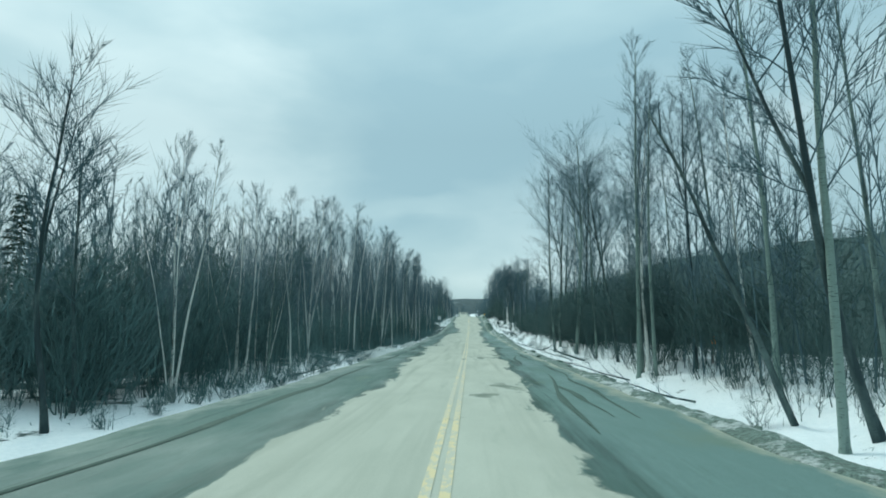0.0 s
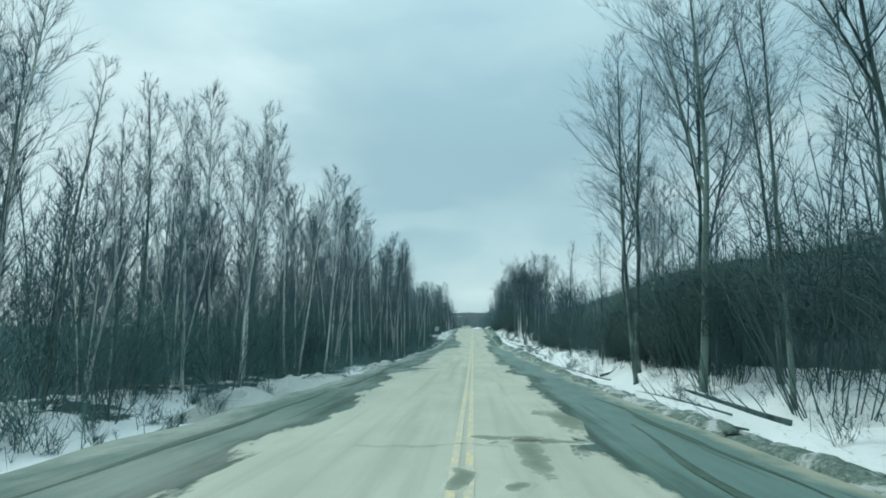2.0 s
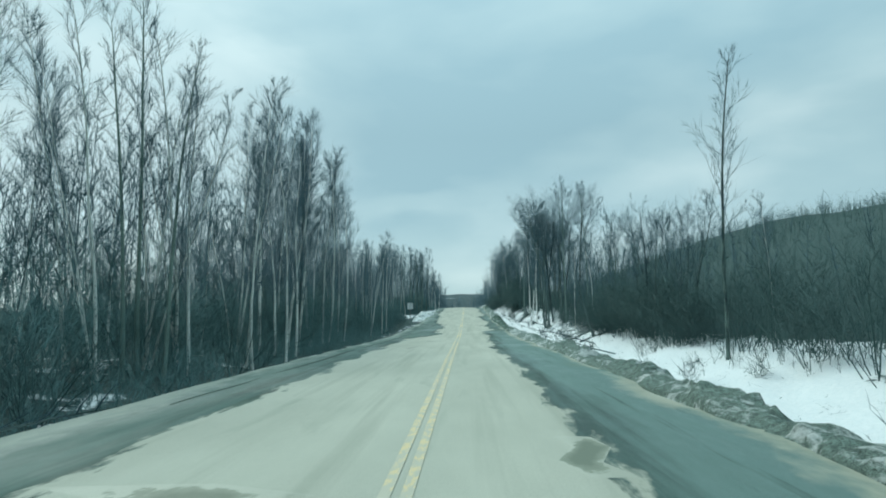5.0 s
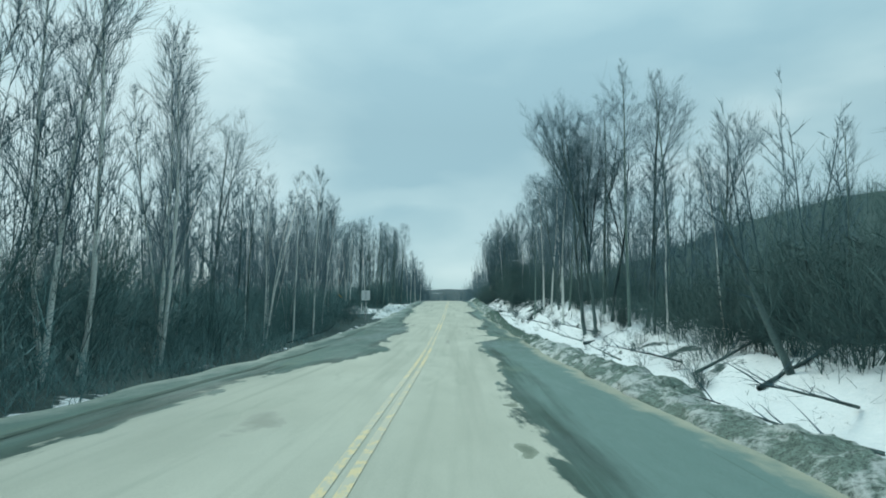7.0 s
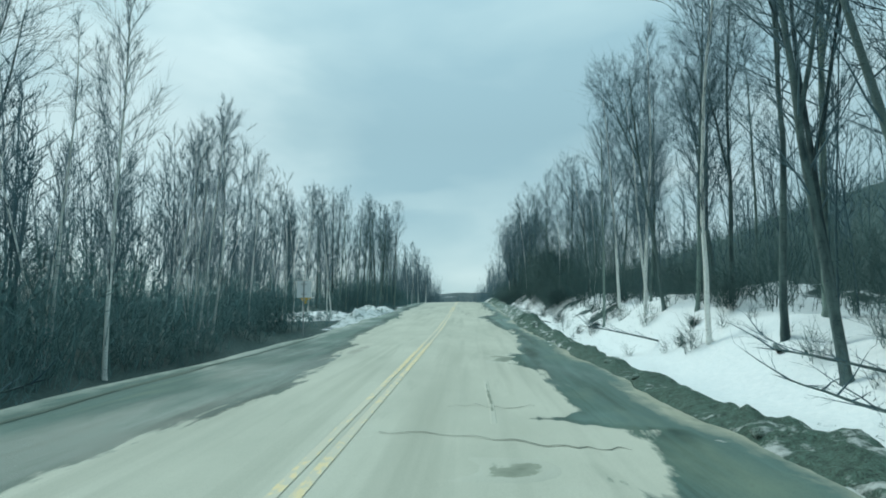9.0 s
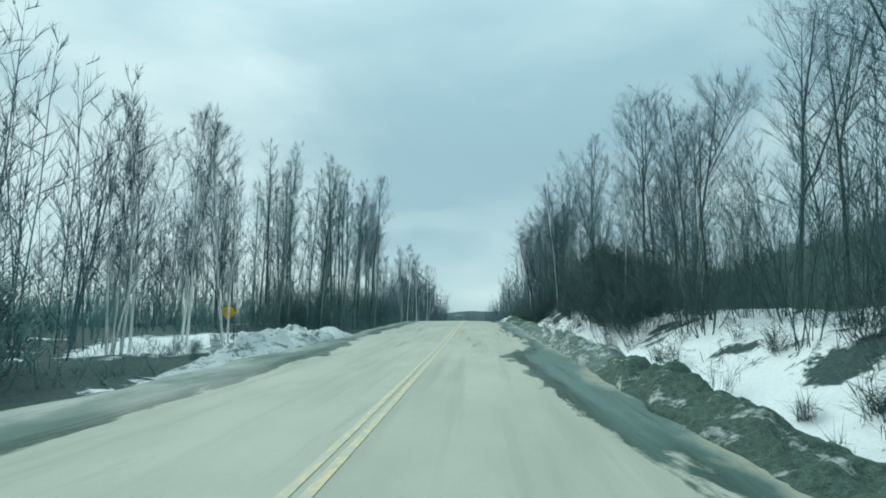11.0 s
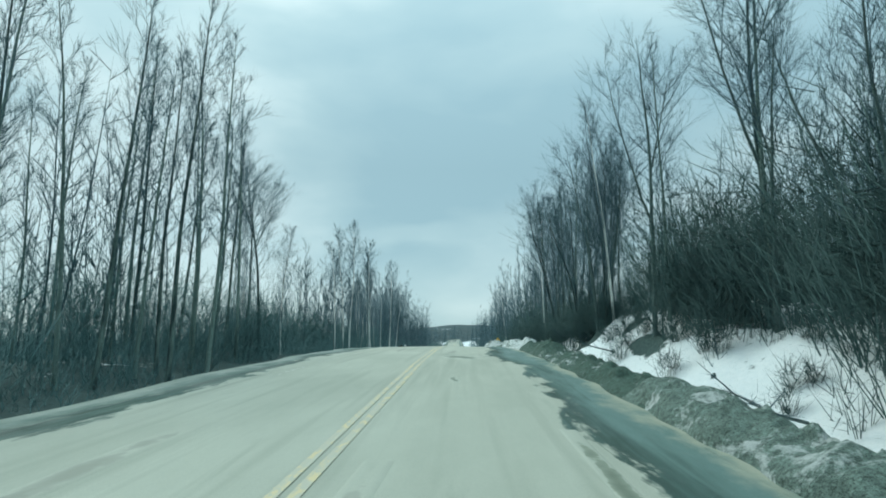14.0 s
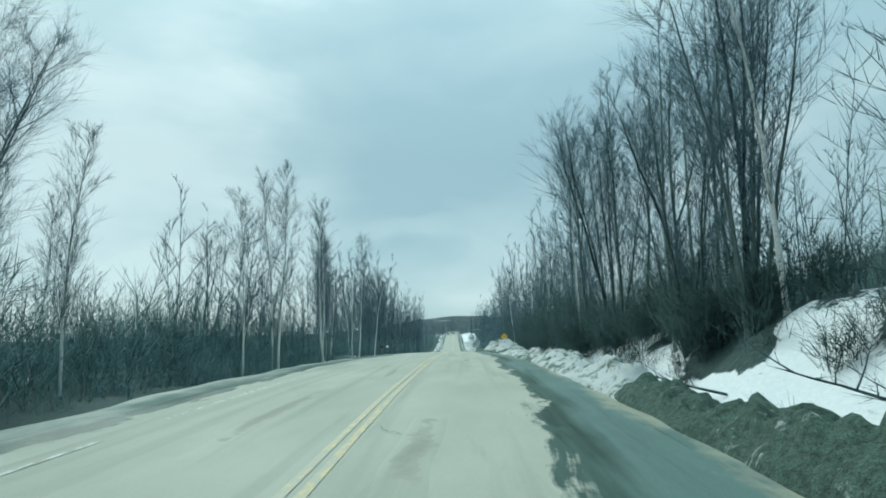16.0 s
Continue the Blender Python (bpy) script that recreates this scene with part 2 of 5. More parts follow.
YELLOW = paint_material("worn_yellow_paint", (0.70, 0.585, 0.34), 0.70, (0.53, 0.51, 0.41))
WHITE_PAINT = paint_material("worn_white_paint", (0.70, 0.71, 0.65), 0.70, (0.42, 0.42, 0.35))
PATCH = stain_material("damp_asphalt_patch", (0.175, 0.20, 0.15), (0.27, 0.29, 0.225), 0.6)
STREAK = stain_material("worn_wheel_streak", (0.33, 0.335, 0.28), (0.40, 0.40, 0.34), 0.8)
CRACK = plain_material("crack_filler", (0.15, 0.165, 0.13), 0.7)
GROUND = ground_material()
BERM = berm_material("gritty_plough_ridge", (0.125, 0.165, 0.142), 0.50)
DARK_BERM = berm_material("dark_gritty_ridge", (0.062, 0.098, 0.078), 0.60)
SNOWY_BERM = berm_material("snowy_plough_ridge", (0.105, 0.14, 0.115), 0.42, (0.72, 0.75, 0.73))
OLD_SNOW = berm_material("old_snow", (0.40, 0.42, 0.41), 0.14)
BANK = berm_material("dirty_snow_bank", (0.16, 0.17, 0.15), 0.37)
WHITE_BANK = berm_material("fresh_ploughed_snow", (0.17, 0.21, 0.19), 0.36, (0.80, 0.83, 0.82))
BIRCH_BARK = bark_material("birch_bark", (0.80, 0.81, 0.77), (0.14, 0.14, 0.135), 0.62)
ASPEN_BARK = bark_material("aspen_bark", (0.215, 0.285, 0.255), (0.052, 0.080, 0.080), 0.46)
DARK_BARK = bark_material("cottonwood_bark", (0.122, 0.17, 0.162), (0.034, 0.054, 0.058), 0.42)
TWIG = twig_material("bare_twigs", (0.052, 0.096, 0.114), (0.106, 0.168, 0.192))
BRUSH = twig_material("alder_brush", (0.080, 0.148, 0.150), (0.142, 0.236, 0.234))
# the same alder twigs, darker: the thicket's shade is put into the colour
SHADED_BRUSH = twig_material("shaded_alder_brush", (0.040, 0.080, 0.080), (0.086, 0.142, 0.136))
NEEDLES = twig_material("spruce_needles", (0.02, 0.035, 0.022), (0.045, 0.06, 0.035))
ALUMINIUM = plain_material("bare_aluminium", (0.78, 0.79, 0.79), 0.55, 0.0, (0.5, 0.5, 0.5), 0.3)
GALVANISED = plain_material("galvanised_post", (0.40, 0.41, 0.41), 0.5, 0.6)
SIGN_YELLOW = plain_material("yellow_sign_face", (0.92, 0.52, 0.01), 0.45, 0, (0.3, 0.2, 0.05), 0.2)
SIGN_BLACK = plain_material("black_sign_print", (0.02, 0.02, 0.02), 0.5)
WOOD = plain_material("weathered_wood", (0.13, 0.115, 0.095), 0.85)


# ---------------------------------------------------------------- the lie of the land
PROFILE = [(-120, 3.2), (-60, 1.7), (0, 0), (21.5, -0.59), (43.4, -1.09), (57.7, -1.32), (80, -1.45), (95.8, -1.47),
           (110, -1.57), (124, -1.66), (130, -1.58), (145, -1.26), (161, -0.84), (173.5, -0.32), (185, 0.21), (196, 0.79),
           (207, 1.34), (212, 1.58), (225, 2), (237, 2.14), (248, 2.1), (259, 1.91), (280, 1.56), (305, 0.96),
           (360, -0.38), (420, -1.86), (470, -2.06), (520, 0.14), (580, 3.26), (700, 6.9), (900, 11.3), (4000, 11.3)]
PY = np.array([p[0] for p in PROFILE], float)
PZ = np.array([p[1] for p in PROFILE], float)
fine_Y = np.arange(-120, 900, 0.5)


def _smooth_profile():
    z = np.interp(fine_Y, PY, PZ)
    k = np.hanning(25)
    k /= k.sum()
    pad = np.r_[np.full(12, z[0]), z, np.full(12, z[-1])]
    return np.convolve(pad, k, "valid")


fine_Z = _smooth_profile()


def road_z(y):
    return np.interp(y, fine_Y, fine_Z)


def wave(x, y, f, seed):
    """Smooth pseudo-random height in -1 to 1."""
    r = np.random.RandomState(seed)
    s = 0
    for i in range(5):
        a, p, g = r.uniform(0, 6.28), r.uniform(0, 6.28), f * r.uniform(0.6, 1.7)
        s = s + np.sin((x * math.cos(a) + y * math.sin(a)) * g + p)
    return s / 3.2


RIGHT_BANK = ([-60, 40, 75, 110, 130, 145, 158, 170, 185, 200, 213, 221, 230, 238, 250, 300, 600], [0.0, 0.0, 0.3, 0.5, 0.8, 1.3, 2.3, 1.8, 1.5, 1.5, 1.9, 2.7, 2.8, 1.8, 1.3, 0.6, 0.5])


def rise(a, lo, hi):
    s = np.clip((a - lo) / (hi - lo), 0, 1)
    return s * s * (3 - 2 * s)


def ground_z(x, y):
    """Height of the ground sheet."""
    x, y = np.asarray(x, float), np.asarray(y, float)
    z = road_z(y) - 0.018 * np.minimum(np.abs(x), 6) - 0.05
    bank = np.interp(y, *RIGHT_BANK)
    right = -0.75 * rise(x, 5.0, 7.4) + (0.75 + bank) * rise(x, 8.2, 12.5) * 0.75
    hill = 21 * rise(x, 9, 95) * (1 - 0.75 * rise(y, 260, 420)) + 0.25 * bank * rise(x, 11, 17)
    left = -0.55 * rise(-x, 5.4, 7.5) + 0.35 * rise(-x, 9, 14) - 1.2 * rise(-x, 12, 40) * rise(y, 190, 240)
    z = z + np.where(x > 0, right + hill, left)
    rough = rise(np.abs(x), 5.2, 8.0)
    z = z + rough * (0.10 * wave(x, y, 1.1, 3) + 0.16 * wave(x, y, 0.35, 4) + 0.05 * wave(x, y, 3.0, 5))
    z = z + rise(x, 7.6, 9.2) * (1 - rise(x, 13, 16)) * (0.20 * wave(x, y, 0.8, 33) + 0.12 * wave(x, y, 1.9, 34))
    z = z + rise(np.abs(x), 30, 120) * 1.5 * wave(x, y, 0.05, 6)
    far = rise(y, 600, 1000)
    return z * (1 - far * 0.6)


def snow_cover(x, y):
    """How far snow lies on the ground, about 0 to 1."""
    right = 0.98 - 1.1 * rise(x - 3.5 * rise(y, 22, 28) * (1 - rise(y, 56, 64)), 13, 19) + 0.12 * wave(x, y, 0.12, 12) - 0.5 * rise(x, 9.2, 10.4) * (1 - rise(x, 12.5, 14)) * rise(y, 160, 170) * np.clip(0.35 + 1.8 * wave(x, y, 0.55, 13), 0, 1) - 0.18 * rise(x, 8.8, 10.0) * (1 - rise(x, 12, 13)) * (1 - rise(y, 150, 160)) * np.clip(0.2 + 1.8 * wave(x, y, 0.6, 35), 0, 1)
    right = right - 0.75 * rise(x, 9.4, 10.2) * (1 - rise(x, 14, 16)) * rise(y, 213, 217) * (1 - rise(y, 232, 236)) * np.clip(0.30 + 2.4 * wave(x, y, 0.9, 37), 0, 1)
    left = 0.10 + 0.34 * (1 - rise(y, 60, 68)) * (1 - rise(-x, 16, 22)) + 0.26 * rise(y, 20, 26) * (1 - rise(y, 34, 42)) * rise(-x, 7.4, 8.2) * (1 - rise(-x, 11, 14)) * np.clip(0.5 + 1.5 * wave(x, y, 0.45, 16), 0, 1.2) + 0.34 * rise(-x, 6.2, 7.0) * (1 - rise(-x, 8.0, 9.5)) + 0.30 * wave(x, y, 0.16, 11) + 0.7 * rise(y, 179, 183) * (1 - rise(y, 194, 199)) * rise(-x, 8, 9) * (1 - rise(-x, 16, 19)) + 0.55 * rise(y, 47, 52) * (1 - rise(y, 76, 84)) * rise(-x, 6.6, 7.2) * (1 - rise(-x, 9.5, 11.5))
    return np.where(x > 0, right * rise(x, 5.6, 6.4), left * rise(-x, 5.8, 6.8))


def mesh_of(name, verts, faces, smooth=True):
    me = bpy.data.meshes.new(name)
    me.from_pydata([tuple(map(float, v)) for v in verts], [], faces)
    if smooth:
        me.polygons.foreach_set("use_smooth", [True] * len(me.polygons))
    me.update()
    return me


def part(name, me, material, parent=None, label=""):
    me.materials.clear()
    me.materials.append(material)
    ob = new(name, me)
    ob.parent = parent
    return tagged(ob, label)


def empty(name):
    ob = new(name)
    ob.empty_display_size = 0.1
    return ob


def grid(name, xs, ys, height, attr=None):
    X, Y = np.meshgrid(xs, ys)
    Z = height(X, Y)
    nx, ny = len(xs), len(ys)
    v = np.stack([X, Y, Z], -1).reshape(-1, 3)
    i = np.arange((nx) * (ny)).reshape(ny, nx)
    f = np.stack([i[:-1, :-1], i[:-1, 1:], i[1:, 1:], i[1:, :-1]], -1).reshape(-1, 4)
    me = mesh_of(name, v.tolist(), f.tolist())
    if attr is not None:
        a = me.attributes.new("snow", 'FLOAT', 'POINT')
        a.data.foreach_set("value", attr(X, Y).ravel().astype(np.float32))
    return me


def spread(*pieces):
    out = []
    for a, b, s in pieces:
        out.extend(np.arange(a, b, s))
    return np.array(out)


gx = spread((-3500, -400, 620), (-400, -100, 50), (-100, -40, 10), (-40, -16, 2), (-16, -4.6, 0.4), (-4.6, 4.6, 1.84), (4.6, 17, 0.4), (17, 40, 1.6), (40, 120, 8), (120, 400, 40), (400, 4000, 600))
gy = spread((-300, -20, 20), (-20, 290, 0.85), (290, 600, 5), (600, 1000, 40), (1000, 4200, 400))
tagged(part("ground", grid("ground", gx, gy, ground_z, snow_cover), GROUND), "forest floor of brown litter with patchy melting snow", "ground", kind="structure")

# ---------------------------------------------------------------- road
RIGHT_CREAM = ([-60, 0, 13.5, 18, 25, 28, 33, 35, 39, 42, 50, 54, 58, 60, 62, 65, 74, 85, 100, 110, 116, 123, 128, 133, 136, 138, 138.6, 139.4, 144.5, 147, 149, 161, 168, 176, 180, 186, 191, 211, 213, 218, 223, 240, 700],
               [2.4, 2.0, 1.7, 2.0, 2.5, 2.05, 2.35, 2.1, 1.8, 2.2, 2.35, 2.55, 3.1, 2.65, 1.9, 2.55, 2.1, 2.35, 2.3, 2.1, 2.05, 2.5, 2.2, 2.1, 3.4, 3.6, 2.25, 3.1, 3.1, 2.75, 3.4, 3.9, 3.0, 2.5, 3.5, 4.0, 3.55, 3.55, 2.8, 2.6, 3.05, 3.3, 3.2])
LEFT_CREAM = ([-60, 0, 14, 19, 24, 28, 36, 39, 42, 50, 57, 60, 62, 64.5, 65.4, 66.3, 77, 100, 118, 121, 124, 128.8, 131, 137.6, 140, 148, 161, 180, 184, 190, 195, 199, 204, 219, 224, 243, 700],
              [2.4, 2.4, 2.5, 2.4, 2.5, 3.0, 3.1, 3.6, 2.95, 3.7, 3.7, 4.4, 4.2, 2.9, 2.1, 3.6, 3.5, 4.0, 4.1, 3.8, 2.6, 1.6, 2.7, 2.4, 2.0, 2.5, 3.7, 4.2, 4.8, 5.0, 4.8, 4.6, 4.6, 4.8, 4.6, 4.6, 4.6])


def slab_z(x, y, up=0.0):
    return road_z(y) - 0.018 * np.abs(x) + up


ry = spread((-60, 300, 0.5), (300, 800, 4))
tagged(part("road", grid("road", np.array([-5.4, -5.0, -3.0, 0.0, 2.6, 4.2, 5.05]), ry, lambda x, y: slab_z(x, y) - 0.05 * (np.abs(x) > 5)), ROAD),
       "pale dusty worn asphalt two-lane road", "road", kind="structure")


def ragged(y, seed, amount):
    r = np.random.RandomState(seed)
    n = np.zeros_like(y)
    for f, a in ((0.12, 0.45), (0.33, 0.26), (0.9, 0.10), (2.4, 0.05)):
        n += a * np.interp(y * f, np.arange(-200, 900), r.uniform(-1, 1, 1100))
    # tongues of wet silt that reach inwards
    t = np.interp(y * 0.22, np.arange(-200, 900), r.uniform(0, 1, 1100))
    n -= 0.9 * np.clip(t - 0.72, 0, 1) / 0.28
    return n * amount


def silt_up(x, y, u, seed):
    return 0.008 + 0.035 * np.sin(np.clip(u, 0, 1) * math.pi) * (0.4 + 0.6 * wave(x * 3, y, 0.5, seed + 2) ** 2)


def shoulder(name, side, cream, outer, seed, material):
    ys = spread((-40, 270, 0.2), (270, 700, 2))
    inner = np.interp(ys, *cream) + ragged(ys, seed, 0.28)
    inner = np.clip(inner, 1.3, outer - 0.5)
    edge = outer + 0.25 * wave(ys * 0, ys, 0.8, seed + 1)
    rows, inward, outward, n = [], [], [], 16
    paler = np.interp(ys, [0, 50, 85, 98, 122, 132, 150, 165, 200, 260], [0.85, 0.75, 0.8, 0.95, 0.85, 0.5, 0.4, 0.65, 0.8, 0.7])
    for k in range(n):
        # four columns thin out over the dusty asphalt, the rest carry the silt
        u = (k - 4) / (n - 5)
        x = inner + (edge - inner) * u if k >= 4 else inner - 0.95 * (4 - k) / 4
        up = np.where(u > 0, silt_up(x, ys, u, seed), 0.004 + 0.001 * k)
        rows.append(np.stack([side * x, ys, np.maximum(slab_z(x, ys, up), np.where(x > 5.0, ground_z(side * x, ys) + 0.012, -99)) - (0.10 if k == n - 1 else 0.010 if k == 0 else 0)], -1))
        inward.append(x - inner)
        outward.append(edge - x)
    v = np.stack(rows, 1).reshape(-1, 3)
    i = np.arange(len(v)).reshape(len(ys), n)
    if side > 0:
        f = np.stack([i[:-1, :-1], i[:-1, 1:], i[1:, 1:], i[1:, :-1]], -1)
    else:
        f = np.stack([i[:-1, :-1], i[1:, :-1], i[1:, 1:], i[:-1, 1:]], -1)
    me = mesh_of(name, v.tolist(), f.reshape(-1, 4).tolist())
    for key, val in (("inward", inward), ("outward", outward), ("paler", [paler] * n)):
        me.attributes.new(key, "FLOAT", "POINT").data.foreach_set("value", np.stack(val, 1).ravel().astype(np.float32))
    return part(name, me, material)


tagged(shoulder("shoulder_right", 1, RIGHT_CREAM, 5.2, 21, SILT_RIGHT), "wet bluish silt and gravel shoulder with ragged edge", "shoulder", kind="structure")
tagged(shoulder("shoulder_left", -1, LEFT_CREAM, 6.5, 27, SILT_LEFT), "wet greenish silt and gravel shoulder with ragged edge", "shoulder", kind="structure")


def seam(y0, y1, x0, x1, seed):
    """A wet rut along the old edge of the asphalt."""
    ys = np.arange(y0, y1, 0.25)
    x = np.interp(ys, [y0, y1], [x0, x1]) + 0.16 * wave(ys * 0, ys, 0.25, seed) + 0.11 * wave(ys * 0, ys, 0.9, seed + 1)
    w = np.clip(0.10 + 0.06 * wave(ys * 0, ys, 0.5, seed + 2) + 0.03 * wave(ys * 0, ys, 2.2, seed + 3), 0.012, 0.3)
    w = w * np.clip(np.minimum(ys - y0, y1 - ys) / 5.0, 0.03, 1)
    rows = []
    for o in (-1, -0.4, 0.4, 1):
        a = x + o * w
        rows.append(np.stack([a, ys, np.maximum(slab_z(a, ys, 0.052), np.where(a < -5.0, ground_z(a, ys) + 0.025, -99)) - (0.006 if abs(o) < 1 else 0.02)], -1))
    v = np.stack(rows, 1).reshape(-1, 3)
    i = np.arange(len(v)).reshape(len(ys), 4)
    return mesh_of("wet_rut", v.tolist(), np.stack([i[:-1, :-1], i[:-1, 1:], i[1:, 1:], i[1:, :-1]], -1).reshape(-1, 4).tolist())


for i, (a, b, p, q) in enumerate(((-10, 31, -4.5, -4.9), (33, 76, -5.0, -5.3), (84, 131, -5.2, -5.0), (134, 158, -5.2, -5.5), (10, 25, 2.5, 3.5), (12, 21, 3.1, 3.3), (12, 33, 3.9, 4.3), (31, 42, 3.1, 3.6), (34, 48, 4.2, 3.9))):
    tagged(part("wet_rut", seam(a, b, p, q, 330 + 5 * i), WET_SEAM), "dark wet rut along the old asphalt edge", "rut", "wet ruts", "structure")


def stripe(name, x0, width, ys, material, up=0.009):
    x = np.array([x0 - width / 2, x0 + width / 2])
    return part(name, grid(name, x, ys, lambda a, b: slab_z(a, b, up)), material)


line_y = spread((-40, 300, 0.5), (300, 600, 4))
for off in (-0.15, 0.06):
    tagged(stripe("centre_line", off, 0.12, line_y, YELLOW), "faded yellow double centre line on the road", "road marking", "yellow centre lines", "structure")
for a, b in ((207.5, 211), (212, 216), (218.5, 221.5), (223, 232), (236, 262)):
    tagged(stripe("edge_line", -3.87, 0.11, spread((a, b, 0.5)), WHITE_PAINT), "worn white edge line on the road", "road marking", "white edge lines", "structure")


def blob(name, x, y, w, l, seed, material, up=0.013):
    """A thin stain that lies on the road and fades into it at its rim."""
    r = np.random.RandomState(seed)
    n, m = max(9, int(l / 0.12)), 9
    t = np.linspace(-1.15, 1.15, n)
    drift = 0.35 * w * np.interp(np.linspace(0, 3, n), range(5), r.uniform(-1, 1, 5))
    v, soak = [], []
    for j, b in enumerate(t):
        for u in np.linspace(-1.25, 1.25, m):
            px, py = x + drift[j] + u * w / 2, y + b * l / 2
            rim = abs(b) > 1.14 or abs(u) > 1.24
            v.append((px, py, float(slab_z(px, py, -0.004 if rim else up))))
            soak.append(1 - math.sqrt(u * u + b * b))
    f = [(m * j + k, m * j + k + 1, m * (j + 1) + k + 1, m * (j + 1) + k) for j in range(n - 1) for k in range(m - 1)]
    me = mesh_of(name, v, f)
    me.attributes.new("soak", "FLOAT", "POINT").data.foreach_set("value", np.array(soak, np.float32))
    return part(name, me, material)


SPOTS = [(0.8, 15.9, 0.9, 1.5), (1.6, 18.6, 0.9, 2.8), (2.3, 42.5, 1.3, 4.5), (1.1, 38.2, 0.6, 3.6), (0.65, 35.9, 0.35, 0.7), (-0.05, 36.2, 0.3, 1.3), (0.95, 39.3, 1.8, 0.9), (-2.8, 65.5, 1.8, 0.8), (-2.9, 62.8, 0.9, 1.6),
         (2.1, 69.3, 1.1, 1.4), (2.0, 61.6, 0.9, 1.2), (-1.2, 71, 1.4, 0.6), (-2.6, 78, 2.0, 1.2), (2.1, 80, 0.5, 2), (1.85, 136.1, 0.7, 0.8), (1.9, 140.4, 0.08, 3.8), (2.6, 147, 0.9, 2.0), (2.9, 175, 1.2, 0.8),
         (1.35, 206, 0.22, 1.3), (1.55, 215.4, 1.35, 2.3), (2.6, 216.3, 0.6, 0.6), (1.9, 241.5, 0.5, 1.4), (2.0, 110.5, 0.3, 0.9), (2.2, 114, 0.35, 0.6), (3.15, 195, 0.24, 8.0), (3.4, 190.5, 0.2, 4.0)]
STREAKS = [(0.8, 133, 0.3, 3.4), (-2.2, 150, 0.5, 5), (1.35, 181.2, 0.35, 3.6), (1.65, 182.6, 0.3, 3.0), (-1.9, 182, 0.4, 6.0), (0.9, 220, 0.5, 4.5), (-0.9, 232, 0.25, 6), (-1.9, 224, 0.35, 8), (1.1, 251, 0.5, 4.0), (-2.0, 112, 0.7, 2.4), (-2.3, 104, 0.5, 3), (1.0, 186, 0.35, 5), (0.6, 194, 0.3, 6), (-2.6, 196, 0.4, 7)]
for i, s in enumerate(SPOTS):
    tagged(blob("road_patch", *s, 100 + i, PATCH), "dark damp patch on the pale asphalt", "road patch", "damp patches", "structure")
for i, s in enumerate(STREAKS):
    tagged(blob("road_streak", *s, 160 + i, STREAK), "faint darker wheel streak on the pale asphalt", "road patch", "wheel streaks", "structure")


def crack(y, x0, x1, seed):
    r = np.random.RandomState(seed)
    n = 26
    xs = np.linspace(x0, x1, n)
    yy = y + np.cumsum(r.uniform(-0.14, 0.14, n))
    w = r.uniform(0.004, 0.02, n)
    v = []
    for a, b, c in zip(xs, yy, w):
        v += [(a, b - c, slab_z(a, b - c, 0.012)), (a, b + c, slab_z(a, b + c, 0.012))]
    return mesh_of("crack", v, [(2 * i, 2 * i + 2, 2 * i + 3, 2 * i + 1) for i in range(n - 1)])


for i, (y, a, b) in enumerate(((38.7, -1.9, 1.2), (11, -0.3, 0.2), (52, 1.2, 2.4), (137.5, 0.4, 3.4), (139.4, 1.2, 2.6), (172.5, 2.0, 3.4), (186, 2.2, 3.2), (209, -2.2, -1.4), (221.5, 0.3, 0.7))):
    tagged(part("road_crack", crack(y, a, b, 300 + i), CRACK), "thin dark crack in the asphalt", "road crack", "road cracks", "structure")


# ---------------------------------------------------------------- ploughed ridges and snow banks
def ridge(name, y0, y1, x_of, w_of, h_of, seed, side, material, step=0.11, n=25, crisp=1.0):
    ys = np.arange(y0, y1 + step, step)
    xc, w, h = x_of(ys), w_of(ys), h_of(ys)
    ends = np.minimum(rise(ys, y0, y0 + 3), 1 - rise(ys, y1 - 3, y1))
    rows = []
    for k in range(n):
        u = k / (n - 1)
        x = xc + (u - 0.5) * w
        body = np.sin(u * math.pi) ** 0.8
        lump = 0.50 + 0.20 * wave(x, ys, 0.9, seed) + 0.24 * np.abs(wave(x, ys, 2.2, seed + 1)) + crisp * (0.24 * np.abs(wave(x, ys, 4.6, seed + 2)) + 0.17 * np.abs(wave(x, ys, 8.0, seed + 4))) + 0.05 * wave(x, ys, 15, seed + 5)
        top = h * ends * body * np.clip(lump, 0.05, 2)
        base = np.maximum(ground_z(side * x, ys), np.where(x < 5.2, slab_z(x, ys, -0.10), -99))
        z = base + top - (0.12 if k in (0, n - 1) else 0)
        jx = 0.12 * wave(ys, x * 3, 2.1, seed + 3) * (0 < k < n - 1)
        rows.append(np.stack([side * (x + jx), ys, z], -1))
    v = np.stack(rows, 1).reshape(-1, 3)
    i = np.arange(len(v)).reshape(len(ys), n)
    f = np.stack([i[:-1, :-1], i[:-1, 1:], i[1:, 1:], i[1:, :-1]], -1)
    if side < 0:
        f = f[..., ::-1]
    return part(name, mesh_of(name, v.tolist(), f.reshape(-1, 4).tolist()), material)


def at(ys, vs):
    return lambda y: np.interp(y, ys, vs)


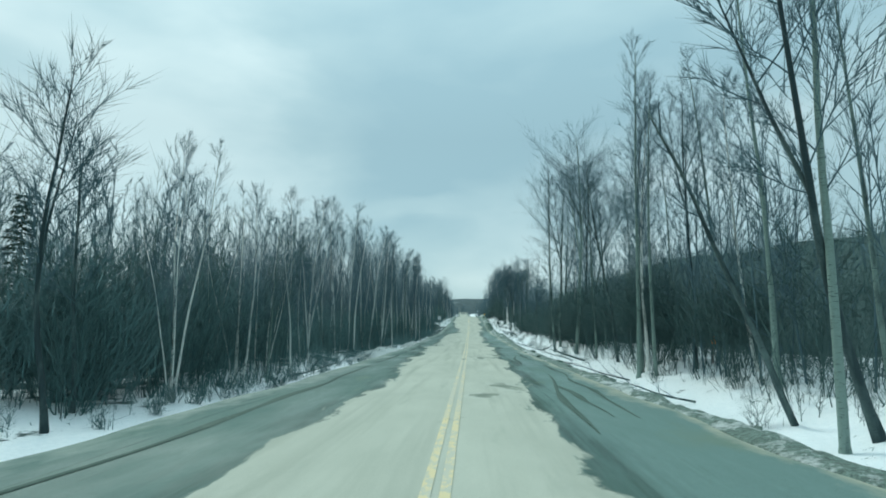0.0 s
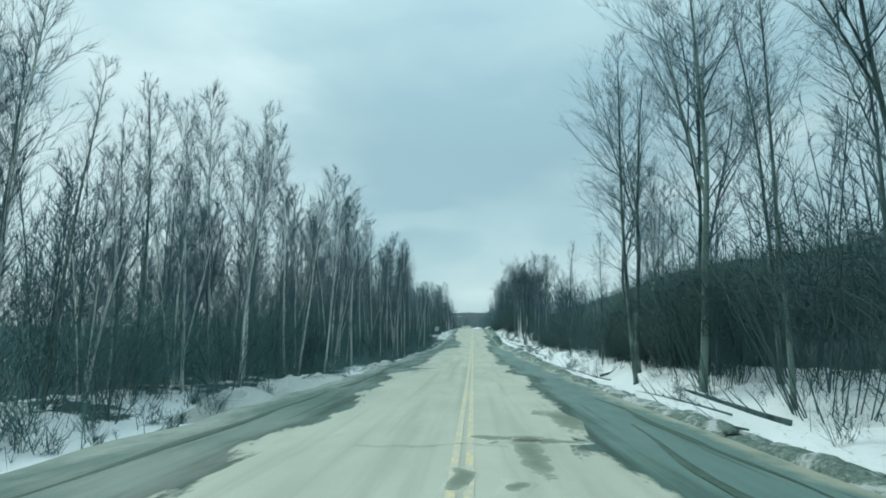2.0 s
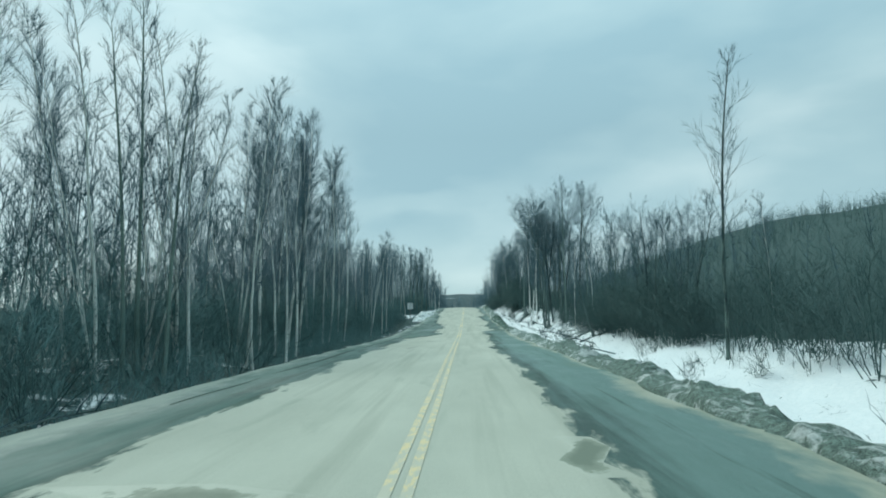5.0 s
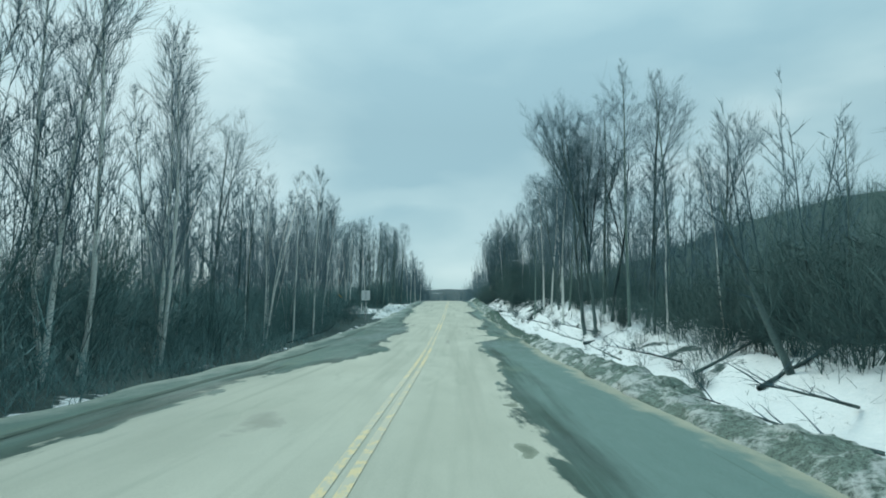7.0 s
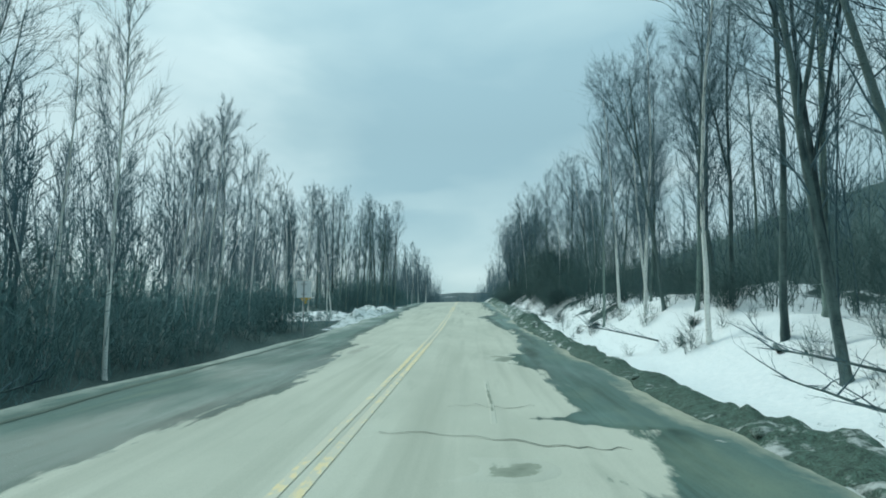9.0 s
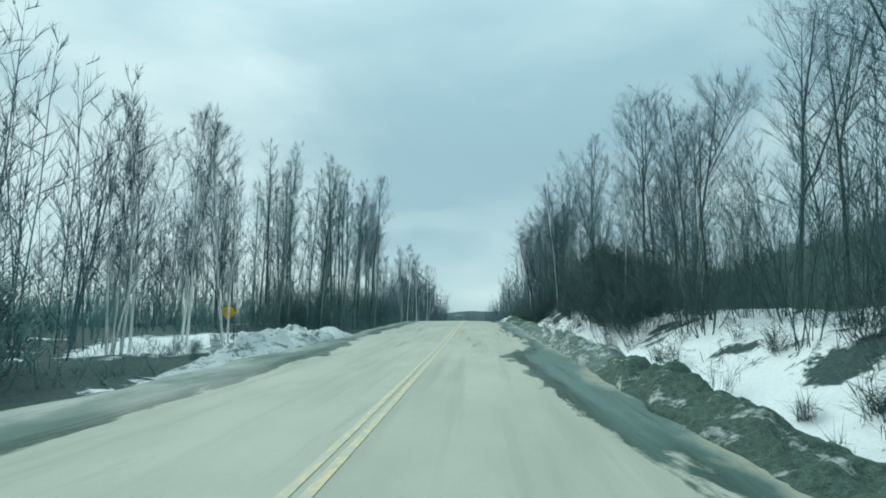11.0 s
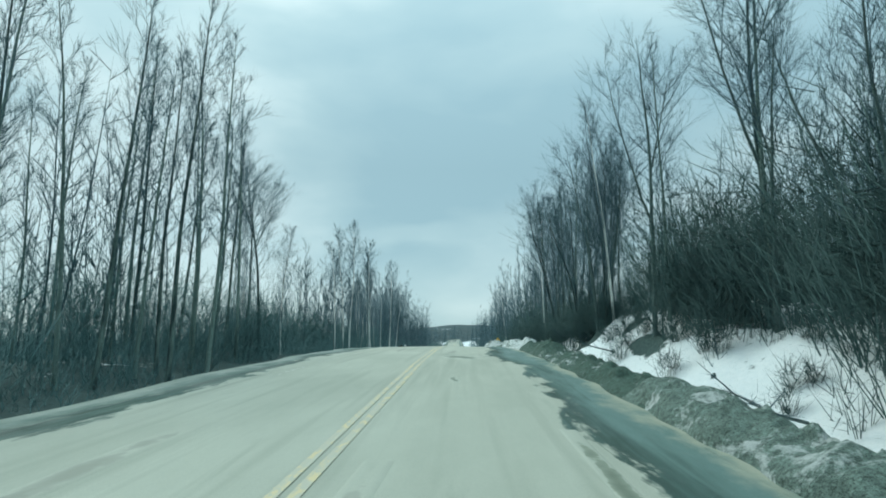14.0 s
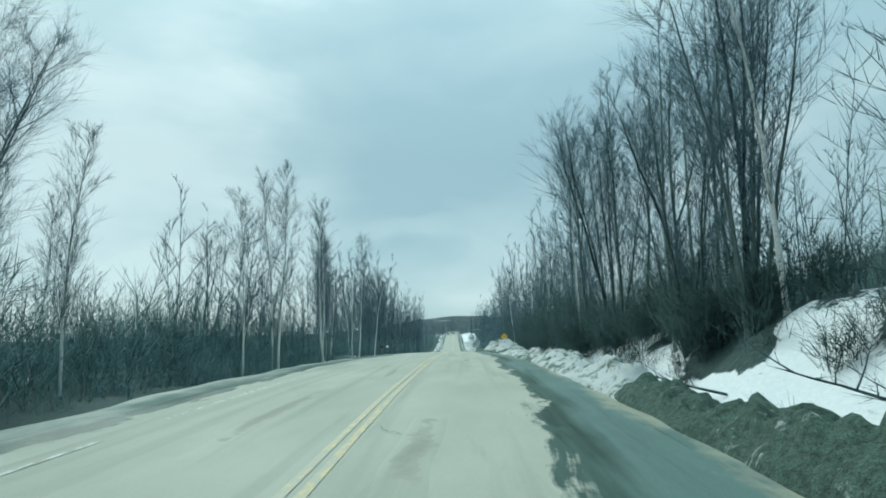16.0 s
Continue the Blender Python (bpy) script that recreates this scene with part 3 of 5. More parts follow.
RIDGE = (at([0, 70, 90, 134, 141, 160, 172, 330], [5.4, 5.6, 6.0, 6.2, 5.6, 5.6, 6.0, 6.0]), at([0, 70, 90, 134, 141, 158, 166, 190, 215, 240, 330], [1.1, 1.3, 2.2, 2.7, 1.5, 1.6, 2.5, 2.5, 2.4, 2.8, 2.4]),
         at([0, 65, 90, 133, 141, 158, 166, 180, 191, 205, 222, 240, 260, 330], [0.22, 0.3, 0.62, 0.7, 0.32, 0.45, 0.80, 0.90, 0.82, 0.72, 0.92, 0.85, 0.6, 0.6]))
for a, b, mat, tone, seed in ((-25, 137, BERM, "pale", 41), (131, 174, DARK_BERM, "dark", 47), (169, 206, BERM, "pale", 49), (200, 227, DARK_BERM, "dark", 44), (223, 262, SNOWY_BERM, "snowy", 53), (257, 330, DARK_BERM, "dark", 59)):
    tagged(ridge("plough_ridge", a, b, *RIDGE, seed, 1, mat), "lumpy ploughed ridge of " + tone + " gravel and dirty snow beside the road", "snow bank", kind="structure")
tagged(ridge("snow_bank", 172.5, 191, at([0, 171, 191], [7.5, 7.7, 7.3]), at([158, 192], [3.0, 3.0]), at([171, 174, 178, 184, 191], [0.7, 0.8, 1.5, 1.65, 1.2]), 57, -1, WHITE_BANK, crisp=0.45),
       "heap of dirty white ploughed snow at the roadside", "snow bank")
tagged(ridge("snow_bank", 46, 65, at([0, 90], [8.0, 8.0]), at([40, 90], [3.4, 3.4]), at([40, 90], [0.7, 0.7]), 65, -1, OLD_SNOW), "low heap of old white snow beside the shoulder", "snow bank")
tagged(ridge("snow_bank", 70, 82, at([0, 90], [7.6, 7.6]), at([60, 90], [1.6, 1.6]), at([60, 90], [0.5, 0.5]), 63, -1, BANK), "low strip of old snow along the shoulder", "snow bank")
tagged(ridge("snow_bank", 262, 300, at([0, 400], [6.6, 6.6]), at([0, 400], [3.4, 3.4]), at([262, 290, 300], [1.6, 1.9, 1.2]), 67, 1, BANK), "heap of dirty white ploughed snow at the roadside", "snow bank")
tagged(ridge("snow_bank", 455, 520, at([0, 600], [6.4, 6.4]), at([0, 600], [3.6, 3.6]), at([455, 520], [1.9, 1.9]), 71, -1, BANK, 1.0, 17), "heap of dirty white ploughed snow at the roadside", "snow bank")
tagged(ridge("snow_bank", 440, 520, at([0, 600], [8.0, 8.0]), at([0, 600], [5.0, 5.0]), at([440, 520], [1.9, 1.9]), 73, 1, BANK, 1.0, 17), "heap of dirty white ploughed snow at the roadside", "snow bank")


# ---------------------------------------------------------------- trees
class Wood:
    """Collects tapered tubes into one mesh."""

    def __init__(self):
        self.v, self.f = [], []

    def tube(self, pts, radii, sides):
        base = len(self.v)
        n = len(pts)
        for i, (p, r) in enumerate(zip(pts, radii)):
            d = (pts[min(i + 1, n - 1)] - pts[max(i - 1, 0)]).normalized()
            a = d.orthogonal().normalized()
            b = d.cross(a)
            if i == n - 1:
                self.v.append(tuple(p))
                continue
            for k in range(sides):
                t = 2 * math.pi * k / sides
                self.v.append(tuple(p + (a * math.cos(t) + b * math.sin(t)) * r))
        for i in range(n - 2):
            for k in range(sides):
                q = base + i * sides
                self.f.append((q + k, q + (k + 1) % sides, q + sides + (k + 1) % sides, q + sides + k))
        q, tip = base + (n - 2) * sides, base + (n - 1) * sides
        for k in range(sides):
            self.f.append((q + k, q + (k + 1) % sides, tip))

    def limb(self, rng, p, d, length, r0, segs, sides, wander, lift, tip=0.15):
        pts, dirs = [p.copy()], []
        d = d.normalized()
        for i in range(segs):
            d = (d + Vector((rng.uniform(-1, 1), rng.uniform(-1, 1), rng.uniform(-1, 1))) * wander + Vector((0, 0, lift))).normalized()
            dirs.append(d.copy())
            pts.append(pts[-1] + d * (length / segs))
        dirs.append(dirs[-1])
        radii = [r0 * (1 - (1 - tip) * i / segs) for i in range(segs + 1)]
        self.tube(pts, radii, sides)
        return pts, dirs

    def mesh(self, name):
        return mesh_of(name, self.v, self.f)


def aim(az, el):
    return Vector((math.cos(az) * math.cos(el), math.sin(az) * math.cos(el), math.sin(el)))


def along(pts, dirs, u):
    s = u * (len(pts) - 1)
    i = min(int(s), len(pts) - 2)
    return pts[i].lerp(pts[i + 1], s - i), dirs[i]


def dress(rng, w, pts, dirs, n, length, r, el, twigs, reach=1.0, start=0.2):
    """Side shoots with twigs along a limb."""
    for j in range(n):
        u = start + (1 - start) * (j + rng.random()) / n
        p, d = along(pts, dirs, min(u, 0.99))
        side = d.orthogonal().normalized()
        side.rotate(Matrix.Rotation(rng.uniform(0, 6.28), 3, d))
        q = (d * math.cos(el) + side * math.sin(el)).normalized()
        l = length * rng.uniform(0.5, 1.1) * (1.15 - 0.6 * u)
        sp, sd = w.limb(rng, p, q, l, r * (1.1 - 0.5 * u), 1, 3, 0.14, 0.10, 0.2)
        for _ in range(twigs):
            tp, td = along(sp, sd, rng.uniform(0.15, 0.98))
            s2 = td.orthogonal().normalized()
            s2.rotate(Matrix.Rotation(rng.uniform(0, 6.28), 3, td))
            w.limb(rng, tp, td * 0.85 + s2 * 0.45, l * rng.uniform(0.6, 1.35) * reach, r * 0.58, 1, 3, 0.14, 0.12, 0.2)


def make_tree(name, seed, h, r, crown_from, n, spread_out, el, lean, bark, label, category="tree", shoots=6, twigs=3, forks=0, wander=0.05, stems=1, group="", fine=0.0125):
    """A bare tree: a trunk (or several stems) and a crown of limbs and twigs."""
    rng = random.Random(seed)
    tree = empty(name)
    bole, crown = Wood(), Wood()
    for s in range(stems):
        az = rng.uniform(0, 6.28)
        d0 = Vector((rng.uniform(-1, 1) * lean, rng.uniform(-1, 1) * lean, 1)) if stems == 1 else aim(az + s * 6.28 / stems, radians(rng.uniform(78, 87)))
        hh = h if s == 0 else h * rng.uniform(0.65, 0.95)
        rr = r if s == 0 else r * rng.uniform(0.6, 0.9)
        foot = Vector((0, 0, -0.25)) if stems == 1 else Vector((math.cos(az + s * 6.28 / stems) * 0.18, math.sin(az + s * 6.28 / stems) * 0.18, -0.25))
        pts, dirs = bole.limb(rng, foot, d0, hh, rr, 11, 7, wander, 0.02, 0.17)
        bole.tube([foot - Vector((0, 0, 0.1)), foot + Vector((0, 0, 0.35)), foot + Vector((0, 0, 0.8))], [rr * 1.5, rr * 1.12, rr * 0.9], 7)
        leads = [(pts, dirs, 1.0)]
        for k in range(forks):
            u = rng.uniform(0.35, 0.62)
            p, d = along(pts, dirs, u)
            q = (d + aim(rng.uniform(0, 6.28), 0.2) * 0.42).normalized()
            fp, fd = bole.limb(rng, p, q, hh * (1 - u) * rng.uniform(0.75, 1.0), rr * (1 - u) * 0.85, 7, 5, 0.06, 0.09, 0.2)
            leads.append((fp, fd, 0.7))
        for lp, ld, share in leads:
            m = int(n * share / (1 if stems == 1 else stems * 0.6))
            for j in range(m):
                u = (j + rng.random()) / m
                t = (crown_from if share == 1.0 else 0.12) + (1 - (crown_from if share == 1.0 else 0.12)) * u
                p, d = along(lp, ld, min(t, 0.985))
                az = j * 2.4 + rng.uniform(-0.6, 0.6)
                e = el * rng.uniform(0.75, 1.2)
                length = spread_out * hh / 10 * (0.25 + 0.95 * math.sin(math.pi * (0.18 + 0.78 * u))) * rng.uniform(0.55, 1.15) * (0.6 + 0.4 * share)
                bp, bd = crown.limb(rng, p, aim(az, e), length, max(0.013, rr * 0.30 * (1.15 - t)), 4, 3, 0.11, 0.08, 0.2)
                dress(rng, crown, bp, bd, shoots, length * 0.62, fine, radians(26), twigs)
            dress(rng, crown, lp, ld, 12, spread_out * 0.7, fine, radians(32), twigs, 1.0, 0.6)
    part("trunk", bole.mesh("trunk"), bark, tree)
    part("crown", crown.mesh("crown"), TWIG, tree)
    return tagged(tree, label, category, group)


def make_shrub(name, seed, h, stems, label, shoots=9, fan=(48, 82)):
    rng = random.Random(seed)
    bush = empty(name)
    for s in range(stems):
        w = Wood()
        az = s * 2.4 + rng.uniform(-0.4, 0.4)
        foot = Vector((math.cos(az), math.sin(az), 0)) * rng.uniform(0.05, 0.45) + Vector((0, 0, -0.15))
        l = h * rng.uniform(0.6, 1.05)
        pts, dirs = w.limb(rng, foot, aim(az, radians(rng.uniform(*fan))), l, rng.uniform(0.014, 0.03), 6, 3, 0.20, 0.03, 0.2)
        dress(rng, w, pts, dirs, shoots, l * (0.36 if h < 6 else 0.26), 0.012, radians(32), 5, 1.0, 0.15)
        # shrub stems carry the brush colour that has shade mixed in
        part("stem", w.mesh("stem"), SHADED_BRUSH, bush)
    return tagged(bush, label, "shrub", "roadside brush")


def make_spruce(seed, h):
    rng = random.Random(seed)
    tree = empty("spruce_tree")
    bole, leaf = Wood(), Wood()
    bole.limb(rng, Vector((0, 0, -0.2)), Vector((0, 0, 1)), h, h * 0.014, 8, 6, 0.01, 0.02, 0.1)
    z = 0.6
    while z < h * 0.97:
        reach = (h - z) * 0.17 + 0.25
        for k in range(7):
            az = rng.uniform(0, 6.28)
            pts, dirs = leaf.limb(rng, Vector((0, 0, z)), aim(az, radians(rng.uniform(-18, 8))), reach * rng.uniform(0.7, 1.1), 0.03, 3, 3, 0.08, -0.03, 0.3)
            for j in range(9):
                p, d = along(pts, dirs, rng.uniform(0.15, 1.0) * 0.99)
                s = d.orthogonal().normalized()
                s.rotate(Matrix.Rotation(rng.uniform(0, 6.28), 3, d))
                leaf.limb(rng, p, d * 0.7 + s * 0.5 + Vector((0, 0, -0.25)), rng.uniform(0.25, 0.5), 0.045, 1, 3, 0.1, -0.05, 0.3)
        z += h * 0.028
    part("trunk", bole.mesh("trunk"), DARK_BARK, tree)
    part("crown", leaf.mesh("crown"), NEEDLES, tree)
    return tagged(tree, "dark green narrow spruce among bare trees", "tree")


BIRCH = "bare pale-barked birch with fine twigs at the forest edge"
ASPEN = "tall slender bare aspen with a high narrow crown"
COTTON = "tall bare cottonwood with spreading upswept limbs"
YOUNG = "young bare roadside tree with crooked limbs"
kinds = {
    "birch": [make_tree("birch_tree", 10 + i, 15, 0.095, 0.22, 32, 1.6, radians(62), 0.08, BIRCH_BARK, BIRCH, shoots=6, twigs=7, group="birches") for i in range(6)],
    "clump": [make_tree("birch_tree", 20 + i, 14, 0.075, 0.3, 26, 1.15, radians(64), 0.1, BIRCH_BARK, "clump of bare pale birch stems growing from one foot", shoots=6, twigs=6, stems=3, group="birches") for i in range(2)],
    "aspen": [make_tree("aspen_tree", 30 + i, 16, 0.105, 0.34, 24, 1.15, radians(60), 0.04, ASPEN_BARK, ASPEN, shoots=5, twigs=6, wander=0.03, group="aspens") for i in range(4)],
    "cotton": [make_tree("cottonwood_tree", 40 + i, 20, 0.16, 0.25, 18, 2.0, radians(48), 0.08, DARK_BARK, COTTON, shoots=7, twigs=6, forks=2, group="cottonwoods") for i in range(4)],
    "pale": [make_tree("cottonwood_tree", 46 + i, 20, 0.17, 0.30, 20, 2.3, radians(42), 0.06, ASPEN_BARK, "tall bare cottonwood with a pale trunk and spreading limbs", shoots=6, twigs=5, forks=2, wander=0.06, group="cottonwoods") for i in range(2)],
    "willow": [make_tree("willow_tree", 56 + i, 13, 0.10, 0.22, 40, 2.4, radians(58), 0.1, DARK_BARK, "dense dark bare willow of many stems on the bank", shoots=6, twigs=6, stems=5, wander=0.08, group="willows", fine=0.013) for i in range(2)],
    "young": [make_tree("young_tree", 50 + i, 8, 0.07, 0.35, 12, 2.0, radians(42), 0.12, DARK_BARK, YOUNG, shoots=6, twigs=5, forks=1, wander=0.08, group="young trees") for i in range(2)],
    "shrub": [make_shrub("alder_shrub", 60 + i, 4.0, 10, "leafless dark alder shrub with many thin stems") for i in range(4)],
    "alder": [make_shrub("alder_thicket", 66 + i, 8.0, 9, "tall leafless alder thicket of many crooked stems", 13, (62, 86)) for i in range(4)],
    "spruce": [make_spruce(70, 11)],
}
fresh = {k: list(v) for k, v in kinds.items()}
tally = {}


def plant(kind, x, y, height, lean=(0, 0), turn=None, which=None):
    """Sets a tree of that kind on the ground, scaled to the height."""
    own = {"birch": 15, "clump": 14, "aspen": 16, "cotton": 20, "pale": 20, "willow": 13, "young": 8, "shrub": 4, "alder": 8, "spruce": 11}[kind]
    protos = kinds[kind]
    i = tally.get(kind, 0)
    tally[kind] = i + 1
    proto = protos[(which if which is not None else i) % len(protos)]
    s = height / own
    z = float(ground_z(x, y))
    a = turn if turn is not None else (i * 137.5) % 360
    m = pose(x, y, z, lean[0], lean[1], 0) @ pose(0, 0, 0, 0, 0, a) @ Matrix.Scale(s, 4)
    if proto in fresh[kind]:
        fresh[kind].remove(proto)
        proto.matrix_basis = m
        return proto
    o = copy_thing(proto, Matrix.Identity(4))
    o.matrix_basis = m
    return o


rng = random.Random(7)


def belt(kind_weights, x0, x1, y0, y1, count, h0, h1, lean=3, gap=1.2):
    """Scatters trees over a strip, none closer than the gap."""
    placed, names = [], [k for k, w in kind_weights for _ in range(w)]
    tries = 0
    while len(placed) < count and tries < count * 30:
        tries += 1
        x, y = rng.uniform(x0, x1), rng.uniform(y0, y1)
        if any((x - a) ** 2 + (y - b) ** 2 < gap * gap for a, b in placed):
            continue
        placed.append((x, y))
        k = rng.choice(names)
        plant(k, x, y, rng.uniform(h0, h1), (rng.uniform(-lean, lean), rng.uniform(-lean, lean)))


# left-hand woods: the trees that stand out first, then the edge between them
plant("young", -9.0, 12.5, 8.6, (2, 4), 40)
plant("young", -10.5, 15.5, 8.2, (0, 2), 200)
plant("clump", -9.6, 19, 9.0)
plant("spruce", -21, 26, 9.0)
for kind, x, y, h, lean in (
        ("birch", -12.3, 59.8, 15.0, 2), ("birch", -13.7, 58.6, 15.5, 0), ("birch", -11.4, 66.8, 14.5, 6), ("birch", -10.5, 69.8, 14.0, 3), ("birch", -10.1, 77.2, 14.5, 4),
        ("birch", -11.8, 79.8, 15.0, 1), ("clump", -11.0, 74.0, 14.0, 0), ("birch", -8.9, 98.2, 11.5, -2), ("birch", -9.8, 99.8, 13.0, 0), ("birch", -8.6, 102.0, 11.0, 1), ("clump", -11.9, 97.7, 15.0, 0),
        ("clump", -12.6, 96.0, 14.0, 2), ("birch", -10.9, 109.6, 16.0, 5), ("birch", -10.8, 111.4, 15.5, 3), ("birch", -12.9, 122.6, 16.5, 0), ("birch", -10.9, 126.6, 14.5, 2), ("birch", -11.8, 128.0, 15.5, 0),
        ("clump", -12.6, 130.0, 13.5, 0), ("birch", -9.4, 140.6, 9.5, 0), ("birch", -9.9, 148.0, 13.0, 2), ("birch", -11.3, 157.0, 11.5, 0), ("birch", -13.9, 184.8, 12.5, 0),
        ("cotton", -23.4, 155.3, 19.5, 0), ("cotton", -20.2, 152.6, 18.5, 2)):
    plant(kind, x, y, h, (0, lean))
EDGE = [("birch", 4), ("clump", 1), ("aspen", 1)]
belt(EDGE, -13, -9.4, 18, 42, 11, 8.0, 10, 3, 0.9)
belt(EDGE, -14, -10.4, 42, 57, 9, 11, 14, 3, 0.9)
belt(EDGE, -14.5, -11.5, 60, 96, 10, 13.0, 16.5, 3, 1.0)
belt(EDGE, -13, -9.8, 82, 96, 6, 11.0, 14.0, 3, 1.0)
belt(EDGE, -13.5, -9.6, 103, 124, 9, 13, 17, 3, 1.0)
belt(EDGE, -14, -10.0, 132, 152, 8, 8, 11.5, 3, 0.9)
belt(EDGE, -15, -11, 158, 188, 12, 10, 13, 3, 1.0)
belt([("birch", 2), ("aspen", 1)], -20, -13, 14, 64, 8, 9, 12, 3, 1.4)
belt([("birch", 2), ("aspen", 1)], -20, -14, 64, 128, 9, 12, 15.5, 3, 1.4)
for x, y, h in ((-16.0, 206.6, 15.5), (-10.8, 199.6, 14), (-9.4, 201.0, 13.5), (-11.6, 222.0, 14.0), (-9.3, 214.9, 16.0), (-10.6, 216.2, 15.5), (-15.2, 217.6, 15), (-13.1, 215.7, 15.5), (-14.3, 217.2, 16.0), (-11.8, 202.8, 14.5), (-17.5, 209, 15)):
    plant("aspen", x, y, h, (0, 1))
belt([("aspen", 1)], -14.5, -9.0, 197, 221, 15, 13.0, 15.5, 2, 0.9)
belt([("aspen", 1)], -26, -13.5, 200, 224, 12, 12.5, 15.5, 2, 1.2)
for kind, x, y, h in (("cotton", -11.2, 226.0, 13.0), ("cotton", -13.2, 229.0, 12.5), ("birch", -14.8, 231.5, 11.0), ("aspen", -10.6, 221.2, 15.0), ("birch", -16.5, 236.0, 8.0), ("birch", -18.0, 240.0, 7.5)):
    plant(kind, x, y, h)
plant("birch", -11.2, 230.5, 9.0, (0, -3))
plant("cotton", -16.0, 251.0, 9.5)
plant("birch", -10.3, 243.5, 10.5)
plant("birch", -9.9, 248.3, 13.5)
plant("birch", -11.0, 250.5, 13.0)
plant("birch", -8.9, 256.4, 13.0)
plant("birch", -9.6, 258.5, 12.0)
plant("birch", -8.6, 270.0, 13.0)
belt([("birch", 3), ("cotton", 1)], -16, -9.4, 262, 300, 9, 10, 13)
# right-hand woods
plant("aspen", 8.6, 13.5, 18, (0, 1))
plant("young", 9.7, 14.0, 15, (0, -9), 30)
for kind, x, y, h, lean in (
        ("aspen", 9.6, 32.6, 20, 0), ("birch", 10.6, 34.0, 17, 2), ("pale", 10.4, 55.6, 22.5, 3), ("aspen", 12.7, 53.3, 17, 0), ("aspen", 9.5, 63.0, 21.5, -3), ("pale", 10.6, 66.4, 20, -3), ("cotton", 13.6, 65.0, 18, 2),
        ("cotton", 12.4, 60.2, 19, 3), ("birch", 12.6, 70.5, 14, 0), ("pale", 14.1, 83.0, 19.5, 0), ("aspen", 11.1, 78.9, 11.5, 0), ("birch", 14.6, 76.0, 12.5, 0), ("cotton", 15.8, 79.0, 13.0, 2), ("aspen", 16.2, 73.5, 12.5, 0), ("aspen", 11.5, 97.3, 13.5, 0),
        ("cotton", 13.4, 113.5, 9.5, 0), ("young", 12.6, 110.5, 8.3, -3), ("young", 13.2, 117.0, 8.3, 2), ("willow", 14.0, 108.5, 9.0, 0), ("birch", 10.2, 151.3, 16.5, -1), ("cotton", 10.4, 141.2, 15.5, 0), ("cotton", 13.4, 140.0, 16.0, 3), ("aspen", 14.6, 139.4, 16.0, 0), ("aspen", 12.1, 139.6, 17.0, 0), ("cotton", 10.3, 144.0, 17.0, -3),
        ("birch", 10.9, 166.0, 15.5, 0), ("birch", 10.7, 160.2, 15.5, 2), ("aspen", 9.8, 165.6, 13.0, 0), ("cotton", 11.6, 146.2, 14.5, -6), ("young", 11.0, 147.8, 14.0, -4), ("young", 12.4, 144.6, 13.0, 3), ("pale", 13.0, 149.0, 17.0, 2),
        ("cotton", 14.9, 191.7, 15.5, 0), ("aspen", 16.1, 195.6, 16.0, 0), ("cotton", 14.0, 198.2, 16.5, 2), ("aspen", 12.8, 211.5, 18.0, 0), ("cotton", 13.1, 212.6, 16.5, -2), ("aspen", 12.0, 220.0, 15.5, 0),
        ("cotton", 11.0, 219.4, 16.5, 3), ("birch", 12.0, 231.0, 16.0, 0), ("willow", 11.2, 231.6, 13.5, 0), ("willow", 12.2, 234.0, 15.0, 0), ("willow", 10.7, 236.0, 13.0, -3), ("willow", 11.2, 248.0, 15.0, 0), ("willow", 11.6, 204.0, 11.5, 0)):
    plant(kind, x, y, h, (0, lean))
belt([("aspen", 2), ("cotton", 1), ("birch", 1)], 9.8, 15, 18, 50, 12, 14, 19, 3, 2)
belt([("aspen", 2), ("birch", 1)], 12, 18, 100, 126, 4, 6, 9, 3, 3)
belt([("cotton", 1), ("birch", 1)], 11.5, 17, 126, 137, 5, 8, 13, 3, 2)
belt([("cotton", 1), ("aspen", 2), ("birch", 1)], 11, 16, 152, 172, 9, 12, 16, 4, 1.3)
belt([("cotton", 2), ("aspen", 1), ("birch", 1)], 12, 18, 172, 218, 11, 10, 15, 5, 1.8)
belt([("cotton", 1), ("aspen", 2), ("birch", 1)], 10.8, 16, 238, 266, 15, 15, 19, 4, 1.3)
belt([("aspen", 2), ("birch", 2)], 9.6, 18, 262, 330, 8, 12, 16, 3, 1.6)
# brush under the trees
for x0, x1, y0, y1, n, h0, h1 in ((-13, -9.0, 10, 130, 16, 2.4, 4.6), (-13, -9.2, 130, 260, 12, 1.6, 3.4), (11.4, 15, 12, 125, 20, 3.0, 5.0), (10.5, 15, 125, 165, 12, 2.2, 4.0), (11.2, 15, 165, 219, 10, 3.0, 5.6), (11.2, 15, 238, 290, 10, 3.0, 5.6)):
    belt([("shrub", 1)], x0, x1, y0, y1, n, h0, h1, 6, 1.3)
belt([("shrub", 1)], 11.2, 14.5, 133, 162, 9, 1.4, 3.0, 8, 1.6)
# taller alder that darkens the lower half of the woods
for x0, x1, y0, y1, n, h0, h1 in ((-14, -9.6, 16, 34, 10, 6.0, 9.0), (-14, -10, 34, 130, 16, 5.0, 8.0), (12.4, 15, 60, 84, 8, 4.5, 7.0), (10.8, 14, 166, 219, 15, 5.5, 9.5), (10.8, 14, 238, 300, 14, 5.5, 9.5), (12.2, 15, 100, 128, 10, 4.5, 7.0)):
    belt([("alder", 1)], x0, x1, y0, y1, n, h0, h1, 4, 1.2)


